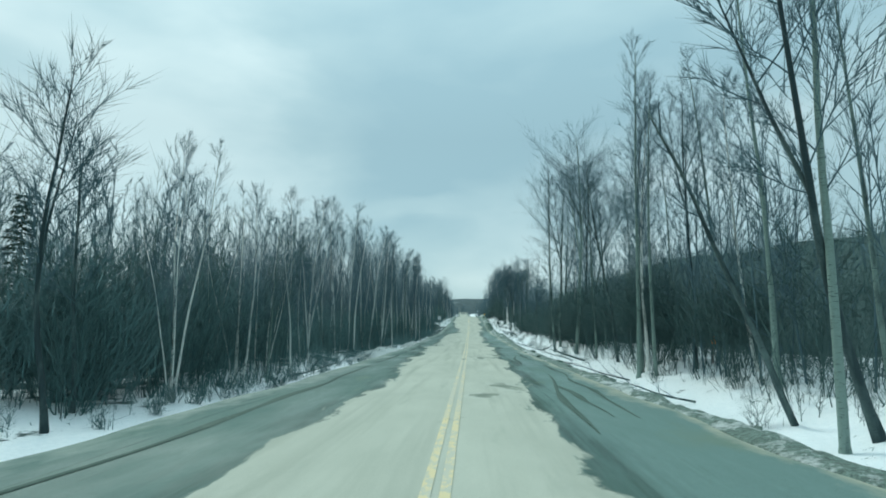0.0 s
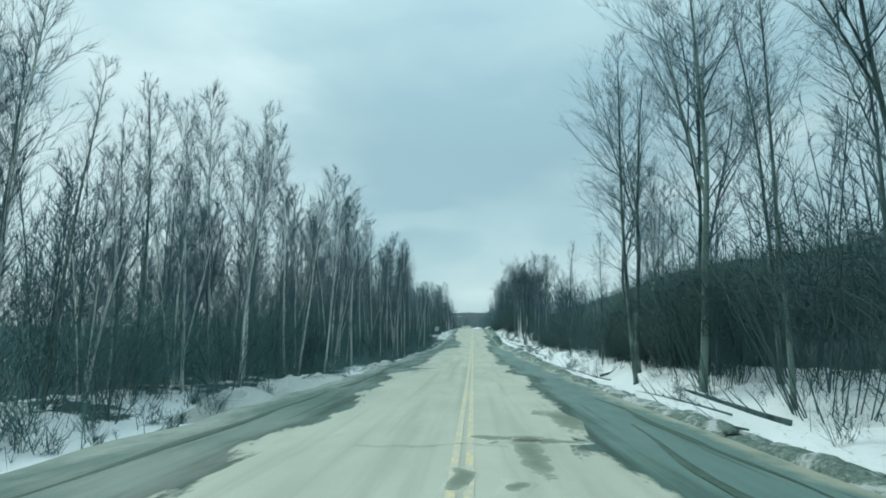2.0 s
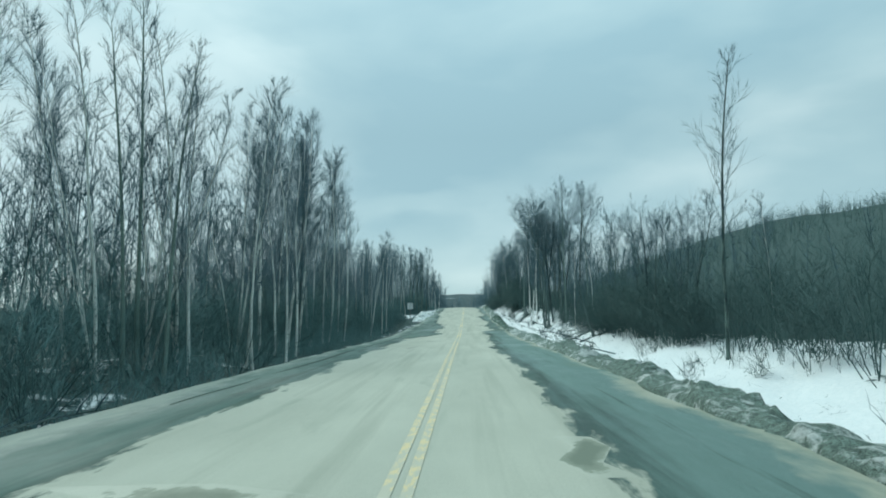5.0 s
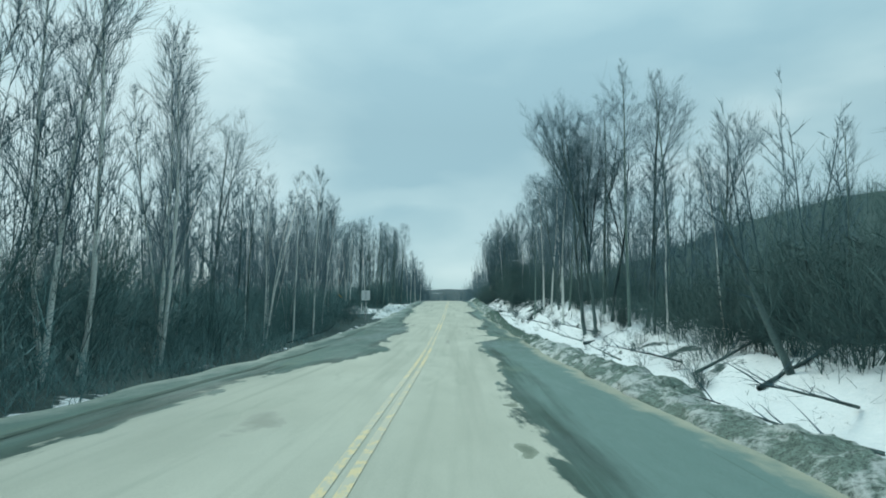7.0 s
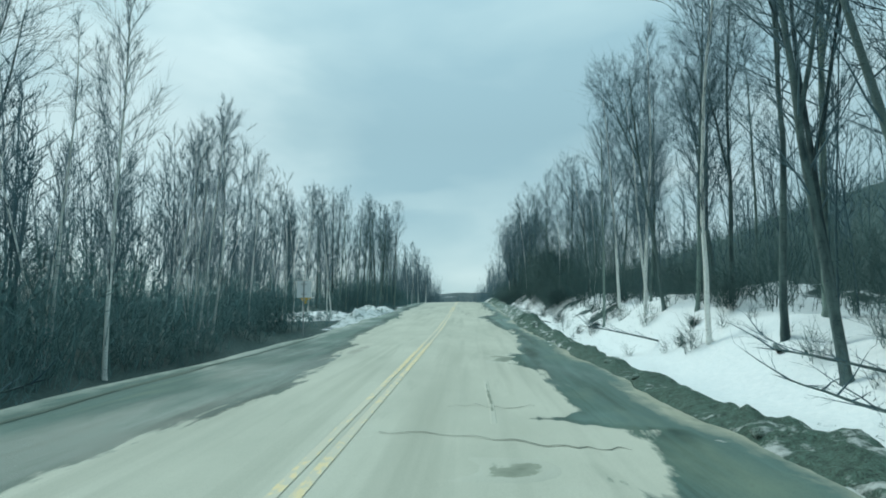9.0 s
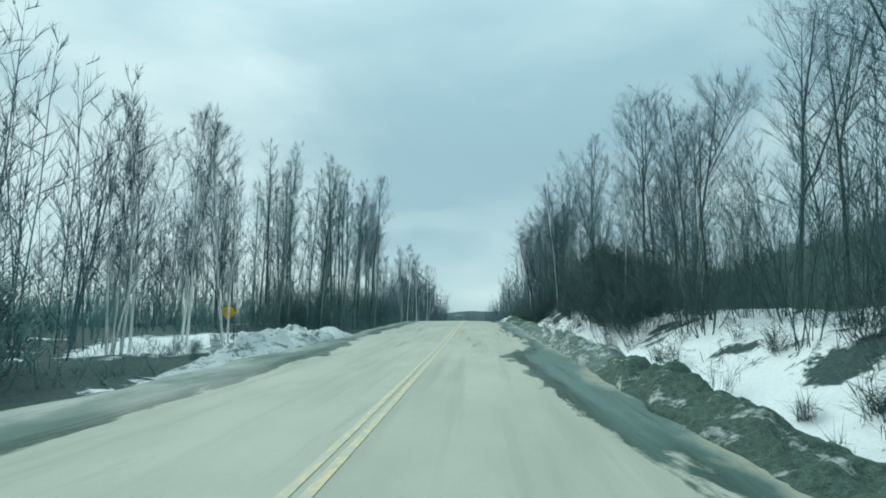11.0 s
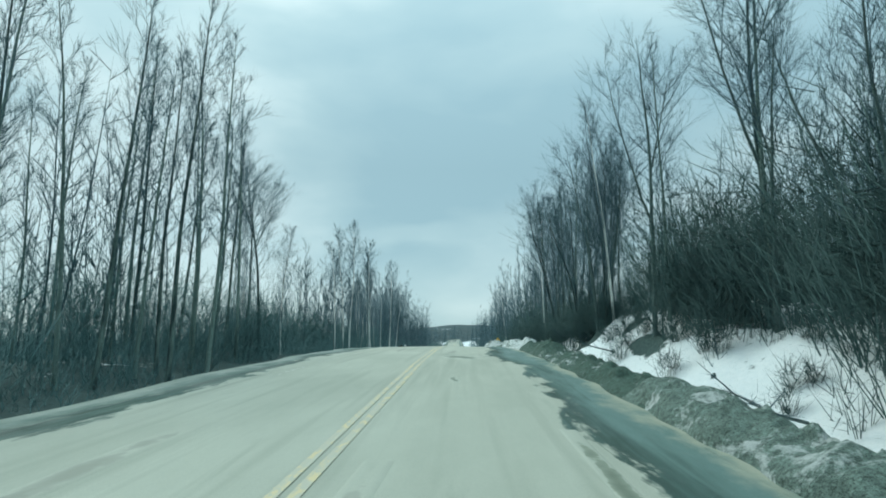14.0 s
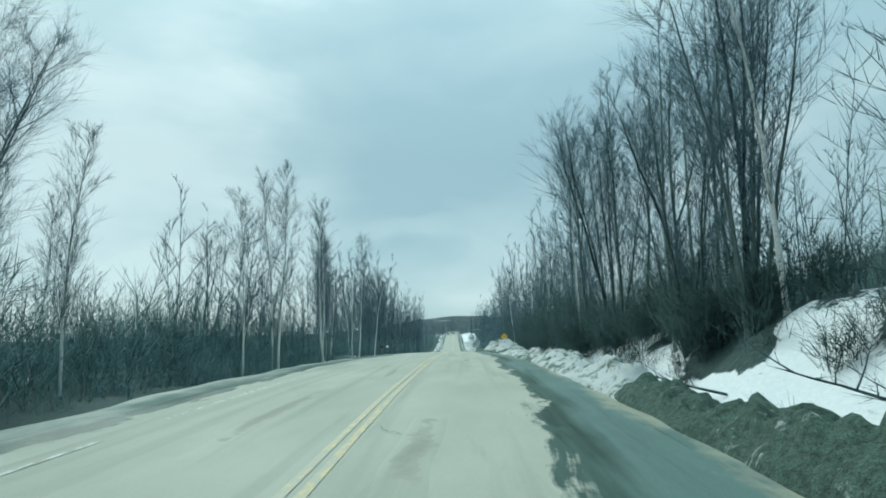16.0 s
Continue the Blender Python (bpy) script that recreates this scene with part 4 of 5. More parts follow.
def brush(name, n, xr, yr, hr, r, seed, label, forks=4, dense=None, tilts=(0.0, 0.42), pull=0.0, rise_share=(0.2, 1.15), low_front=None):
    """Countless thin upright stems with side shoots, as one piece."""
    q = np.random.RandomState(seed)
    x, y = q.uniform(*xr, n), q.uniform(*yr, n)
    if dense is not None:
        keep = q.uniform(0, 1, n) < dense(x, y)
        x, y = x[keep], y[keep]
        n = len(x)
    h = (hr[0] + (hr[1] - hr[0]) * q.uniform(0, 1, n) ** 1.7) * (0.8 + 0.3 * wave(x, y, 0.25, seed + 5))
    if low_front is not None:
        h = h * (0.3 + 0.7 * low_front(x, y))
    z = ground_z(x, y) - 0.1
    az, tilt = q.uniform(0, 6.28, n), q.uniform(*tilts, n)
    d = np.stack([np.cos(az) * tilt + pull, np.sin(az) * tilt, np.ones(n)], -1)
    d /= np.maximum(1.0, np.linalg.norm(d, axis=1))[:, None]
    P = np.stack([x, y, z + (0.12 if tilts[0] > 1 else 0)], -1)
    R = r * q.uniform(0.6, 1.3, n)
    V, F, base = [], [], 0
    ring = [np.array([math.cos(t), math.sin(t), 0]) for t in (0, 2.1, 4.2)]

    def cone(p, v, rad):
        nonlocal base
        m = len(p)
        pts = np.stack([p + ring[0] * rad[:, None], p + ring[1] * rad[:, None], p + ring[2] * rad[:, None], p + v], 1).reshape(-1, 3)
        i = base + 4 * np.arange(m)[:, None]
        F.append(np.concatenate([i + [0, 1, 3], i + [1, 2, 3], i + [2, 0, 3]]))
        V.append(pts)
        base += 4 * m

    cone(P, d * (0.7 * h)[:, None], R)
    for k in range(forks):
        u = q.uniform(0.12, 0.66, n)
        a = q.uniform(0, 6.28, n)
        s = np.stack([np.cos(a) * 0.75, np.sin(a) * 0.75, q.uniform(*rise_share, n)], -1)
        cone(P + d * (h * u)[:, None], s * (h * q.uniform(0.22, 0.55, n) * (1.1 - 0.4 * u))[:, None], R * 0.66)
    # brush right of the road, short of the far woods, takes the shaded colour
    return tagged(part(name, cone_mesh(name, V, F), SHADED_BRUSH if xr[1] > 1 and yr[0] < 290 else BRUSH), label, "brush", kind="stuff")


def cone_mesh(name, V, F):
    v, f = np.concatenate(V), np.concatenate(F)
    me = bpy.data.meshes.new(name)
    me.vertices.add(len(v))
    me.vertices.foreach_set("co", v.astype(np.float32).ravel())
    me.loops.add(f.size)
    me.loops.foreach_set("vertex_index", f.astype(np.int32).ravel())
    me.polygons.add(len(f))
    me.polygons.foreach_set("loop_start", np.arange(0, f.size, 3, dtype=np.int32))
    me.update(calc_edges=True)
    return me


def tangle(name, bushes, xr, yr, hr, seed, label, twigs=240, r=0.011, front=None, lift=0.15):
    """Rounded bushes of countless crossing twigs that grow together, as one piece."""
    q = np.random.RandomState(seed)
    bx, by = q.uniform(*xr, bushes), q.uniform(*yr, bushes)
    if front is not None:
        bx = front(by) + (xr[1] - xr[0]) * q.uniform(0, 1, bushes) ** 1.5
    bh = hr[0] + (hr[1] - hr[0]) * q.uniform(0, 1, bushes)
    n = bushes * twigs
    k = np.repeat(np.arange(bushes), twigs)
    az, u = q.uniform(0, 6.28, n), q.uniform(0, 1, n)
    # start low and close to the foot, end on an uneven dome
    out = (0.38 + 0.22 * np.sin(3 * az + k)) * bh[k] * (0.25 + 0.9 * np.sin(np.clip(u + 0.12, 0, 1) * 2.6)) * q.uniform(0.15, 1.0, n) ** 0.6
    zz = bh[k] * (lift + (1 - lift) * u) * q.uniform(0.75, 1.08, n)
    p = np.stack([bx[k] + np.cos(az) * out, by[k] + np.sin(az) * out, ground_z(bx[k], by[k]) + zz * 0.85], -1)
    a2 = az + q.normal(0, 0.9, n)
    e = q.normal(0.55, 0.5, n)
    length = (0.35 + 0.14 * bh[k]) * q.uniform(0.5, 1.4, n)
    v = np.stack([np.cos(a2) * np.cos(e), np.sin(a2) * np.cos(e), np.sin(e)], -1) * length[:, None]
    p[:, 2] = np.maximum(p[:, 2], ground_z(p[:, 0], p[:, 1]) + 0.05)
    rad = r * q.uniform(0.6, 1.5, n)
    ring = [np.array([math.cos(t), math.sin(t), 0.4 * math.sin(2 * t)]) for t in (0, 2.1, 4.2)]
    V = [np.stack([p - 0.35 * v + ring[0] * rad[:, None], p - 0.35 * v + ring[1] * rad[:, None], p - 0.35 * v + ring[2] * rad[:, None], p + v], 1).reshape(-1, 3)]
    i = 4 * np.arange(n)[:, None]
    F = [np.concatenate([i + [0, 1, 3], i + [1, 2, 3], i + [2, 0, 3]])]
    # the main stems of each bush
    m = bushes * 9
    j = np.repeat(np.arange(bushes), 9)
    sa = q.uniform(0, 6.28, m)
    sp = np.stack([bx[j] + 0.12 * bh[j] * np.cos(sa), by[j] + 0.12 * bh[j] * np.sin(sa), ground_z(bx[j], by[j]) - 0.15], -1)
    sv = np.stack([np.cos(sa) * q.uniform(0.1, 0.55, m), np.sin(sa) * q.uniform(0.1, 0.55, m), q.uniform(0.7, 1.05, m)], -1) * bh[j][:, None]
    sr = 0.0025 * bh[j] + 0.006
    V.append(np.stack([sp + ring[0] * sr[:, None], sp + ring[1] * sr[:, None], sp + ring[2] * sr[:, None], sp + sv], 1).reshape(-1, 3))
    i = 4 * n + 4 * np.arange(m)[:, None]
    F.append(np.concatenate([i + [0, 1, 3], i + [1, 2, 3], i + [2, 0, 3]]))
    # right-hand tangles likewise get the copy with shade in its colour
    return tagged(part(name, cone_mesh(name, V, F), SHADED_BRUSH if xr[1] > 1 and yr[0] < 290 else BRUSH), label, "brush", kind="stuff")


def clumpy(x, y, seed):
    return np.clip(0.5 + 1.6 * wave(x, y, 0.55, seed), 0, 1)


def thicket_front(y):
    return np.interp(y, [0, 58, 68, 92, 110, 128, 134, 160, 166, 183, 188, 217, 220, 229, 233, 248, 300], [10.4, 10.4, 11.6, 11.7, 11.6, 11.2, 13.6, 13.6, 12.9, 12.7, 11.0, 11.2, 15.4, 15.4, 11.4, 10.4, 9.6])


def open_foot(y):
    """Where the thicket stands clear of the ground and snow shows between the stems."""
    return rise(y, 22, 28) * (1 - rise(y, 56, 64))


def right_thicket(x, y):
    front = thicket_front(y) + 0.6 * wave(x * 0, y, 0.5, 19)
    inner = rise(x, front + 0.2, front + 1.2)
    return np.maximum(inner, 0.25 * clumpy(x, y, 15) * (x > front - 0.6)) * (1 - 0.75 * open_foot(y) * (1 - rise(x, 15, 17)))


brush("undergrowth", 7400, (-17, -8.3), (5, 262), (0.9, 7.6), 0.017, 81, "dense leafless grey undergrowth beneath the birches", 9, tilts=(0.0, 0.7), low_front=lambda x, y: np.maximum(rise(-x, 10.4, 12.6), 0.7 * rise(y, 104, 112) * (1 - rise(y, 160, 166)) * rise(-x, 9.4, 11)), dense=lambda x, y: np.maximum(rise(-x, 8.6, 10.4), 0.6 * clumpy(x, y, 14)) * (1 - rise(y, 45, 48) * (1 - rise(y, 68, 71)) * rise(x, -10.2, -9.4)) * (1 - rise(y, 172, 175) * (1 - rise(y, 198, 200))) * (1 - rise(y, 142, 146) * (1 - rise(y, 168, 170)) * rise(x, -10.4, -9.8)))
brush("undergrowth", 6000, (9.0, 19), (8, 300), (1.4, 7.2), 0.018, 83, "dense dark leafless alder thicket on the bank", 9, tilts=(0.0, 0.8), dense=right_thicket)
brush("thicket_edge", 9000, (8.8, 15.5), (10, 290), (0.7, 3.2), 0.013, 84, "tangled low brush along the edge of the thicket", 9,
      dense=lambda x, y: (np.abs(x - thicket_front(y) - 0.9 - 0.5 * wave(x * 0, y, 0.5, 19)) < 0.8) * np.clip(0.35 + clumpy(x, y, 18), 0, 1) * (1 - 0.8 * open_foot(y)))
# overhanging tangle at the foot of the thickets
brush("thicket_edge", 5200, (8.6, 14.5), (8, 290), (0.8, 2.6), 0.012, 180, "dark tangled brush leaning out over the snow", 9,
      dense=lambda x, y: (np.abs(x - thicket_front(y) - 0.7 - 0.7 * wave(x * 0, y, 0.4, 19)) < 1.1) * np.clip(2.2 * clumpy(x, y, 28) - 0.7, 0, 1) * (1 - 0.5 * open_foot(y)), tilts=(0.2, 0.9), pull=-0.25, rise_share=(-0.35, 0.8))
brush("thicket_edge", 5200, (-11.5, -7.9), (64, 262), (0.7, 3.2), 0.015, 182, "dense low grey brush beside the shoulder", 8,
      dense=lambda x, y: rise(-x, 7.8, 8.9) * (1 - rise(y, 140, 146) * rise(x, -10.0, -9.4)) * np.clip(0.45 + 1.2 * clumpy(x, y, 29), 0, 1) * (1 - rise(y, 154, 160) * (1 - rise(y, 198, 203))), tilts=(0.0, 0.6))
brush("twig_litter", 3600, (6.6, 12.5), (2, 290), (0.25, 1.1), 0.010, 184, "bits of broken twig scattered over the snow", 3,
      dense=lambda x, y: np.clip(1.6 * clumpy(x, y, 31) - 0.35 + 0.5 * rise(x, 8.5, 10), 0, 1), tilts=(2.0, 9.0), rise_share=(-0.1, 0.5))
TANGLE = "dark crossing tangle of fine leafless alder twigs"
tangle("alder_tangle", 70, (0, 4.0), (187, 262), (2.2, 6.0), 201, TANGLE, 320, 0.016, front=lambda y: thicket_front(y) - 0.9, lift=0.28)
tangle("alder_tangle", 18, (0, 3.0), (193, 217), (4.8, 8.0), 215, TANGLE, 360, 0.017, front=lambda y: thicket_front(y) + 0.9, lift=0.25)
tangle("alder_tangle", 30, (0, 3.2), (262, 320), (3.0, 6.5), 202, TANGLE, 200, 0.022, front=lambda y: thicket_front(y) + 0.2)
tangle("alder_tangle", 36, (0, 7.0), (18, 60), (4.0, 7.6), 203, TANGLE, 360, 0.016, front=lambda y: thicket_front(y) + 0.3, lift=0.48)
tangle("alder_tangle", 26, (0, 6.0), (60, 78), (2.6, 6.6), 222, TANGLE, 340, 0.017, front=lambda y: thicket_front(y) + 0.1, lift=0.25)
tangle("alder_tangle", 12, (12.2, 15), (64, 80), (4.5, 7.5), 209, TANGLE, 420, 0.017)
tangle("alder_tangle", 48, (0, 5.0), (74, 132), (2.2, 5.2), 204, TANGLE, 320, 0.016, front=lambda y: thicket_front(y) + 0.2)
tangle("alder_tangle", 12, (0, 3.5), (132, 164), (1.2, 3.6), 205, TANGLE, 240, 0.013, front=lambda y: thicket_front(y) - 1.8)
UNDER = "dark tangle of leafless brush under the birches"
tangle("alder_tangle", 34, (-15.5, -11.6), (12, 60), (2.2, 5.4), 206, UNDER, 300, 0.016)
tangle("alder_tangle", 16, (-14.5, -10.5), (15, 34), (4.0, 7.0), 214, UNDER, 360, 0.015)
tangle("alder_tangle", 30, (-15, -11.4), (60, 106), (2.8, 6.2), 207, UNDER, 300, 0.016)
tangle("alder_tangle", 48, (-14.5, -10.2), (106, 158), (2.6, 5.8), 210, UNDER, 280, 0.015)
tangle("alder_tangle", 54, (-17, -10.4), (199, 266), (2.6, 5.4), 208, "low tangle of leafless brush under the aspens", 230, 0.015)
tangle("alder_tangle", 9, (-12.8, -9.8), (159, 172), (2.4, 4.2), 218, UNDER, 240, 0.015)
tangle("low_brush", 40, (-13.5, -8.6), (176, 199), (0.4, 0.9), 219, "low broken grey brush on the forest floor", 50, 0.010, lift=0.05)
tangle("alder_tangle", 9, (10.4, 12.4), (230.5, 241), (2.2, 4.4), 221, TANGLE, 380, 0.018, lift=0.1)
LOW = "low broken brush sticking out of the snow"
tangle("alder_tangle", 8, (11.8, 14.2), (219, 226), (2.0, 4.2), 224, TANGLE, 300, 0.015, lift=0.1)
tangle("low_brush", 22, (10.0, 14.0), (213, 231), (0.6, 1.9), 223, LOW, 130, 0.013, lift=0.05)
tangle("low_brush", 90, (8.3, 12.0), (164, 262), (0.5, 1.7), 211, LOW, 80, 0.010, lift=0.05)
tangle("low_brush", 60, (-10.5, -7.6), (9, 62), (0.3, 1.2), 217, "low broken grey brush on the forest floor", 60, 0.010, lift=0.05)
tangle("low_brush", 26, (8.8, 11.0), (8, 132), (0.4, 1.4), 212, LOW, 70, 0.010, lift=0.05)
tangle("low_brush", 28, (7.8, 13.0), (130, 166), (0.25, 0.7), 216, LOW, 26, 0.008, lift=0.05)
tangle("low_brush", 14, (9.6, 13.0), (132, 164), (0.4, 1.3), 213, LOW, 70, 0.010, lift=0.05)
brush("hillside_brush", 9500, (17, 90), (0, 330), (2.5, 6.5), 0.042, 85, "dark leafless thicket covering the hillside", 3)
brush("hillside_brush", 3200, (14, 42), (0, 132), (2.2, 5.6), 0.022, 187, "dark leafless thicket covering the hillside", 5)
brush("far_brush", 4600, (-80, -18), (0, 190), (3.0, 10.5), 0.05, 87, "dark leafless thicket far behind the trees", 4)
brush("far_brush", 2600, (-80, -17), (190, 300), (4.0, 9.5), 0.05, 86, "dark leafless thicket far behind the trees", 4)
brush("far_brush", 4200, (-60, -10), (252, 560), (3.5, 8.0), 0.06, 88, "dark leafless thicket far behind the trees", 4)
brush("far_brush", 3600, (9, 50), (295, 560), (2.5, 8.0), 0.06, 89, "dark leafless thicket far behind the trees", 4)


def woods(name, n, xr, yr, hr, seed, limbs=12, thick=0.05, twigs=7, fine=0.0155):
    """Close-grown bare trees behind the edge, each a thin pole with upswept limbs and fine twigs, as one piece."""
    q = random.Random(seed)
    w = Wood()
    for _ in range(n):
        x, y, h = q.uniform(*xr), q.uniform(*yr), q.uniform(*hr)
        if x < 0 and 137 < y < 150:
            h *= 0.72
        p = Vector((x, y, float(ground_z(x, y)) - 0.1))
        pts, dirs = w.limb(q, p, Vector((q.uniform(-0.13, 0.13), q.uniform(-0.13, 0.13), 1)), h, thick * q.uniform(0.5, 1.2), 4, 3, 0.06, 0.02, 0.3)
        for j in range(limbs):
            u = 0.18 + 0.80 * (j + q.random()) / limbs
            bp, _ = along(pts, dirs, min(u, 0.98))
            l = h * 0.24 * (1.2 - u)
            lp, ld = w.limb(q, bp, aim(q.uniform(0, 6.28), radians(q.uniform(30, 76))), l, fine * 1.4, 1, 3, 0.16, 0.10, 0.2)
            for _ in range(twigs):
                tp, td = along(lp, ld, q.uniform(0.1, 0.95))
                w.limb(q, tp, td + aim(q.uniform(0, 6.28), 0.3) * 0.6, l * q.uniform(0.35, 0.8), fine, 1, 3, 0, 0.1, 0.2)
    return tagged(part(name, w.mesh(name), TWIG), "close-grown bare grey woods behind the forest edge", "woods", kind="stuff")


woods("background_woods", 240, (-30, -13), (12, 66), (8, 11.5), 91)
woods("background_woods", 400, (-32, -13), (66, 184), (10, 15.0), 97)
woods("background_woods", 120, (-75, -30), (5, 200), (9, 12.5), 98, 12, 0.08, 5, 0.02)
woods("background_woods", 100, (-40, -14), (201, 226), (10, 14.0), 99)
woods("background_woods", 90, (11.5, 19), (18, 74), (8, 15), 92)
woods("background_woods", 230, (13, 28), (128, 300), (7, 13), 90)
woods("background_woods", 110, (24, 75), (60, 330), (4, 6.5), 100, 10, 0.07, 4, 0.02)
woods("background_woods", 24, (-16, -11), (238, 264), (7, 10.5), 104)
woods("distant_woods", 170, (-24, -9.0), (290, 420), (13, 17.5), 101, 12, 0.07, 6, 0.03)
woods("distant_woods", 150, (-45, -9.4), (330, 570), (10, 15), 93, 11, 0.11, 3, 0.035)
woods("distant_woods", 190, (9.4, 24), (262, 430), (13, 18), 94, 12, 0.07, 6, 0.026)
woods("distant_woods", 130, (9.4, 45), (430, 570), (13, 18), 102, 11, 0.12, 3, 0.035)
woods("distant_woods", 160, (-100, 80), (590, 700), (9, 13), 95, 10, 0.2, 2, 0.06)
woods("distant_woods", 190, (-140, -24), (215, 430), (9, 13.5), 96, 10, 0.09, 4, 0.035)
woods("distant_woods", 130, (-300, -45), (430, 600), (9, 14), 103, 8, 0.16, 2, 0.05)


# ---------------------------------------------------------------- far hill
def hill_material():
    k = Mat("wooded_hill", 0.95, spec=0.1)
    w = k.coord()
    a = k.noise(w, 0.012, 6, 0.65)
    b = k.noise(w, 0.07, 5, 0.7)
    c = k.mix(k.ramp(b, 0.35, 0.65), (0.05, 0.075, 0.08), (0.11, 0.14, 0.145))
    k.color(k.mix(k.ramp(k.math("ADD", a, k.math("MULTIPLY", k.math("SUBTRACT", b, 0.5), 0.4)), 0.60, 0.68), c, (0.6, 0.66, 0.68)))
    return k.m


def far_hill(x, y):
    return 4 + 56 * np.exp(-((x - 30) / 300) ** 2) * rise(y, 1250, 1900) + 6 * np.exp(-((x + 600) / 700) ** 2) * rise(y, 1250, 1700) + 4 * wave(x, y, 0.012, 31) + 3 * wave(x, y, 0.05, 32)


tagged(part("backdrop", grid("backdrop", np.arange(-2400, 2400, 40.0), np.arange(1240, 2200, 40.0), far_hill), hill_material()),
       "distant wooded hill with patches of snow", "hill", kind="structure")


# ---------------------------------------------------------------- signs
def box(x0, x1, y0, y1, z0, z1, bevel=0.0):
    bm = bmesh.new()
    bmesh.ops.create_cube(bm, size=1)
    bmesh.ops.scale(bm, vec=(x1 - x0, y1 - y0, z1 - z0), verts=bm.verts)
    bmesh.ops.translate(bm, vec=((x0 + x1) / 2, (y0 + y1) / 2, (z0 + z1) / 2), verts=bm.verts)
    if bevel:
        bmesh.ops.bevel(bm, geom=bm.edges[:], offset=bevel, segments=2, affect='EDGES', profile=0.5)
    me = bpy.data.meshes.new("box")
    bm.to_mesh(me)
    bm.free()
    return me


def plate(w, h, r, t, turned=0.0):
    """A sheet with rounded corners, facing -y."""
    bm = bmesh.new()
    loop = []
    for cx, cz, a0 in ((w / 2 - r, h / 2 - r, 0), (-w / 2 + r, h / 2 - r, 90), (-w / 2 + r, -h / 2 + r, 180), (w / 2 - r, -h / 2 + r, 270)):
        for k in range(5):
            a = radians(a0 + 22.5 * k)
            x, z = cx + r * math.cos(a), cz + r * math.sin(a)
            c, s = math.cos(turned), math.sin(turned)
            loop.append(bm.verts.new((x * c - z * s, 0, x * s + z * c)))
    f = bm.faces.new(loop)
    out = bmesh.ops.extrude_face_region(bm, geom=[f])
    bmesh.ops.translate(bm, vec=(0, t, 0), verts=[v for v in out["geom"] if isinstance(v, bmesh.types.BMVert)])
    bmesh.ops.recalc_face_normals(bm, faces=bm.faces)
    me = bpy.data.meshes.new("plate")
    bm.to_mesh(me)
    bm.free()
    return me


def diamond_sign(x, y, centre, side, turn, label):
    sign = empty("warning_sign")
    z0 = float(ground_z(x, y))
    sign.matrix_basis = pose(x, y, z0, 0, 0, turn)
    h = centre - z0
    post = part("post", box(-0.03, 0.03, 0.01, 0.06, -0.3, h + side * 0.5, 0.006), GALVANISED, sign, "grey steel post")
    face = part("sign_face", plate(side, side, 0.05, 0.006, radians(45)), SIGN_YELLOW, sign, "yellow diamond face")
    face.location = (0, 0, h)
    for w, l, dx, dz in ((0.05, side * 0.36, 0.0, 0.0), (side * 0.2, 0.05, 0.0, 0.1)):
        bar = part("symbol", box(dx - w / 2, dx + w / 2, -0.004, -0.0005, dz - l / 2, dz + l / 2), SIGN_BLACK, face)
    for dz in (-0.25, 0.25):
        b = part("bolt", box(-0.012, 0.012, -0.012, -0.001, dz - 0.012, dz + 0.012, 0.003), GALVANISED, face)
    return tagged(sign, label, "road sign")


diamond_sign(8.9, 305, 3.16, 0.84, -2, "yellow diamond warning sign on a steel post past the crest")
diamond_sign(-18.2, 199.4, float(road_z(199.4)) + 1.0, 0.92, 28, "yellow diamond warning sign standing low behind the snow bank")

back = empty("road_sign")
sx, sy = -8.4, 164.6
back.matrix_basis = pose(sx, sy, float(ground_z(sx, sy)), 0, 0, 4)
panel_h = float(road_z(sy)) + 2.26 - float(ground_z(sx, sy))
panel = part("panel", plate(0.88, 1.02, 0.05, 0.006), ALUMINIUM, back, "bare aluminium back of the panel")
panel.location = (0, 0, panel_h)
part("post", box(-0.03, 0.03, -0.06, -0.002, -0.3, panel_h + 0.5, 0.008), GALVANISED, back, "grey steel post")
for dz in (-0.3, 0.3):
    part("bracket", box(-0.16, 0.16, -0.016, -0.001, dz - 0.025, dz + 0.025, 0.004), GALVANISED, panel)
tagged(back, "road sign seen from its bare metal back, on a steel post", "road sign")

stand = empty("mailbox_stand")
mx, my = -8.0, 288.0
stand.matrix_basis = pose(mx, my, float(ground_z(mx, my)), 0, 0, 0)
for px in (-0.9, 0.9):
    part("post", box(px - 0.06, px + 0.06, -0.06, 0.06, -0.3, 1.25, 0.01), WOOD, stand)
part("rail", box(-1.1, 1.1, -0.1, 0.1, 1.25, 1.33, 0.01), WOOD, stand)
for px in (-0.6, 0.1):
    part("mailbox", box(px - 0.14, px + 0.14, -0.26, 0.26, 1.335, 1.62, 0.06), ALUMINIUM if px > 0 else SIGN_BLACK, stand)
tagged(stand, "dark wooden stand with mailboxes beside the road", "mailbox")


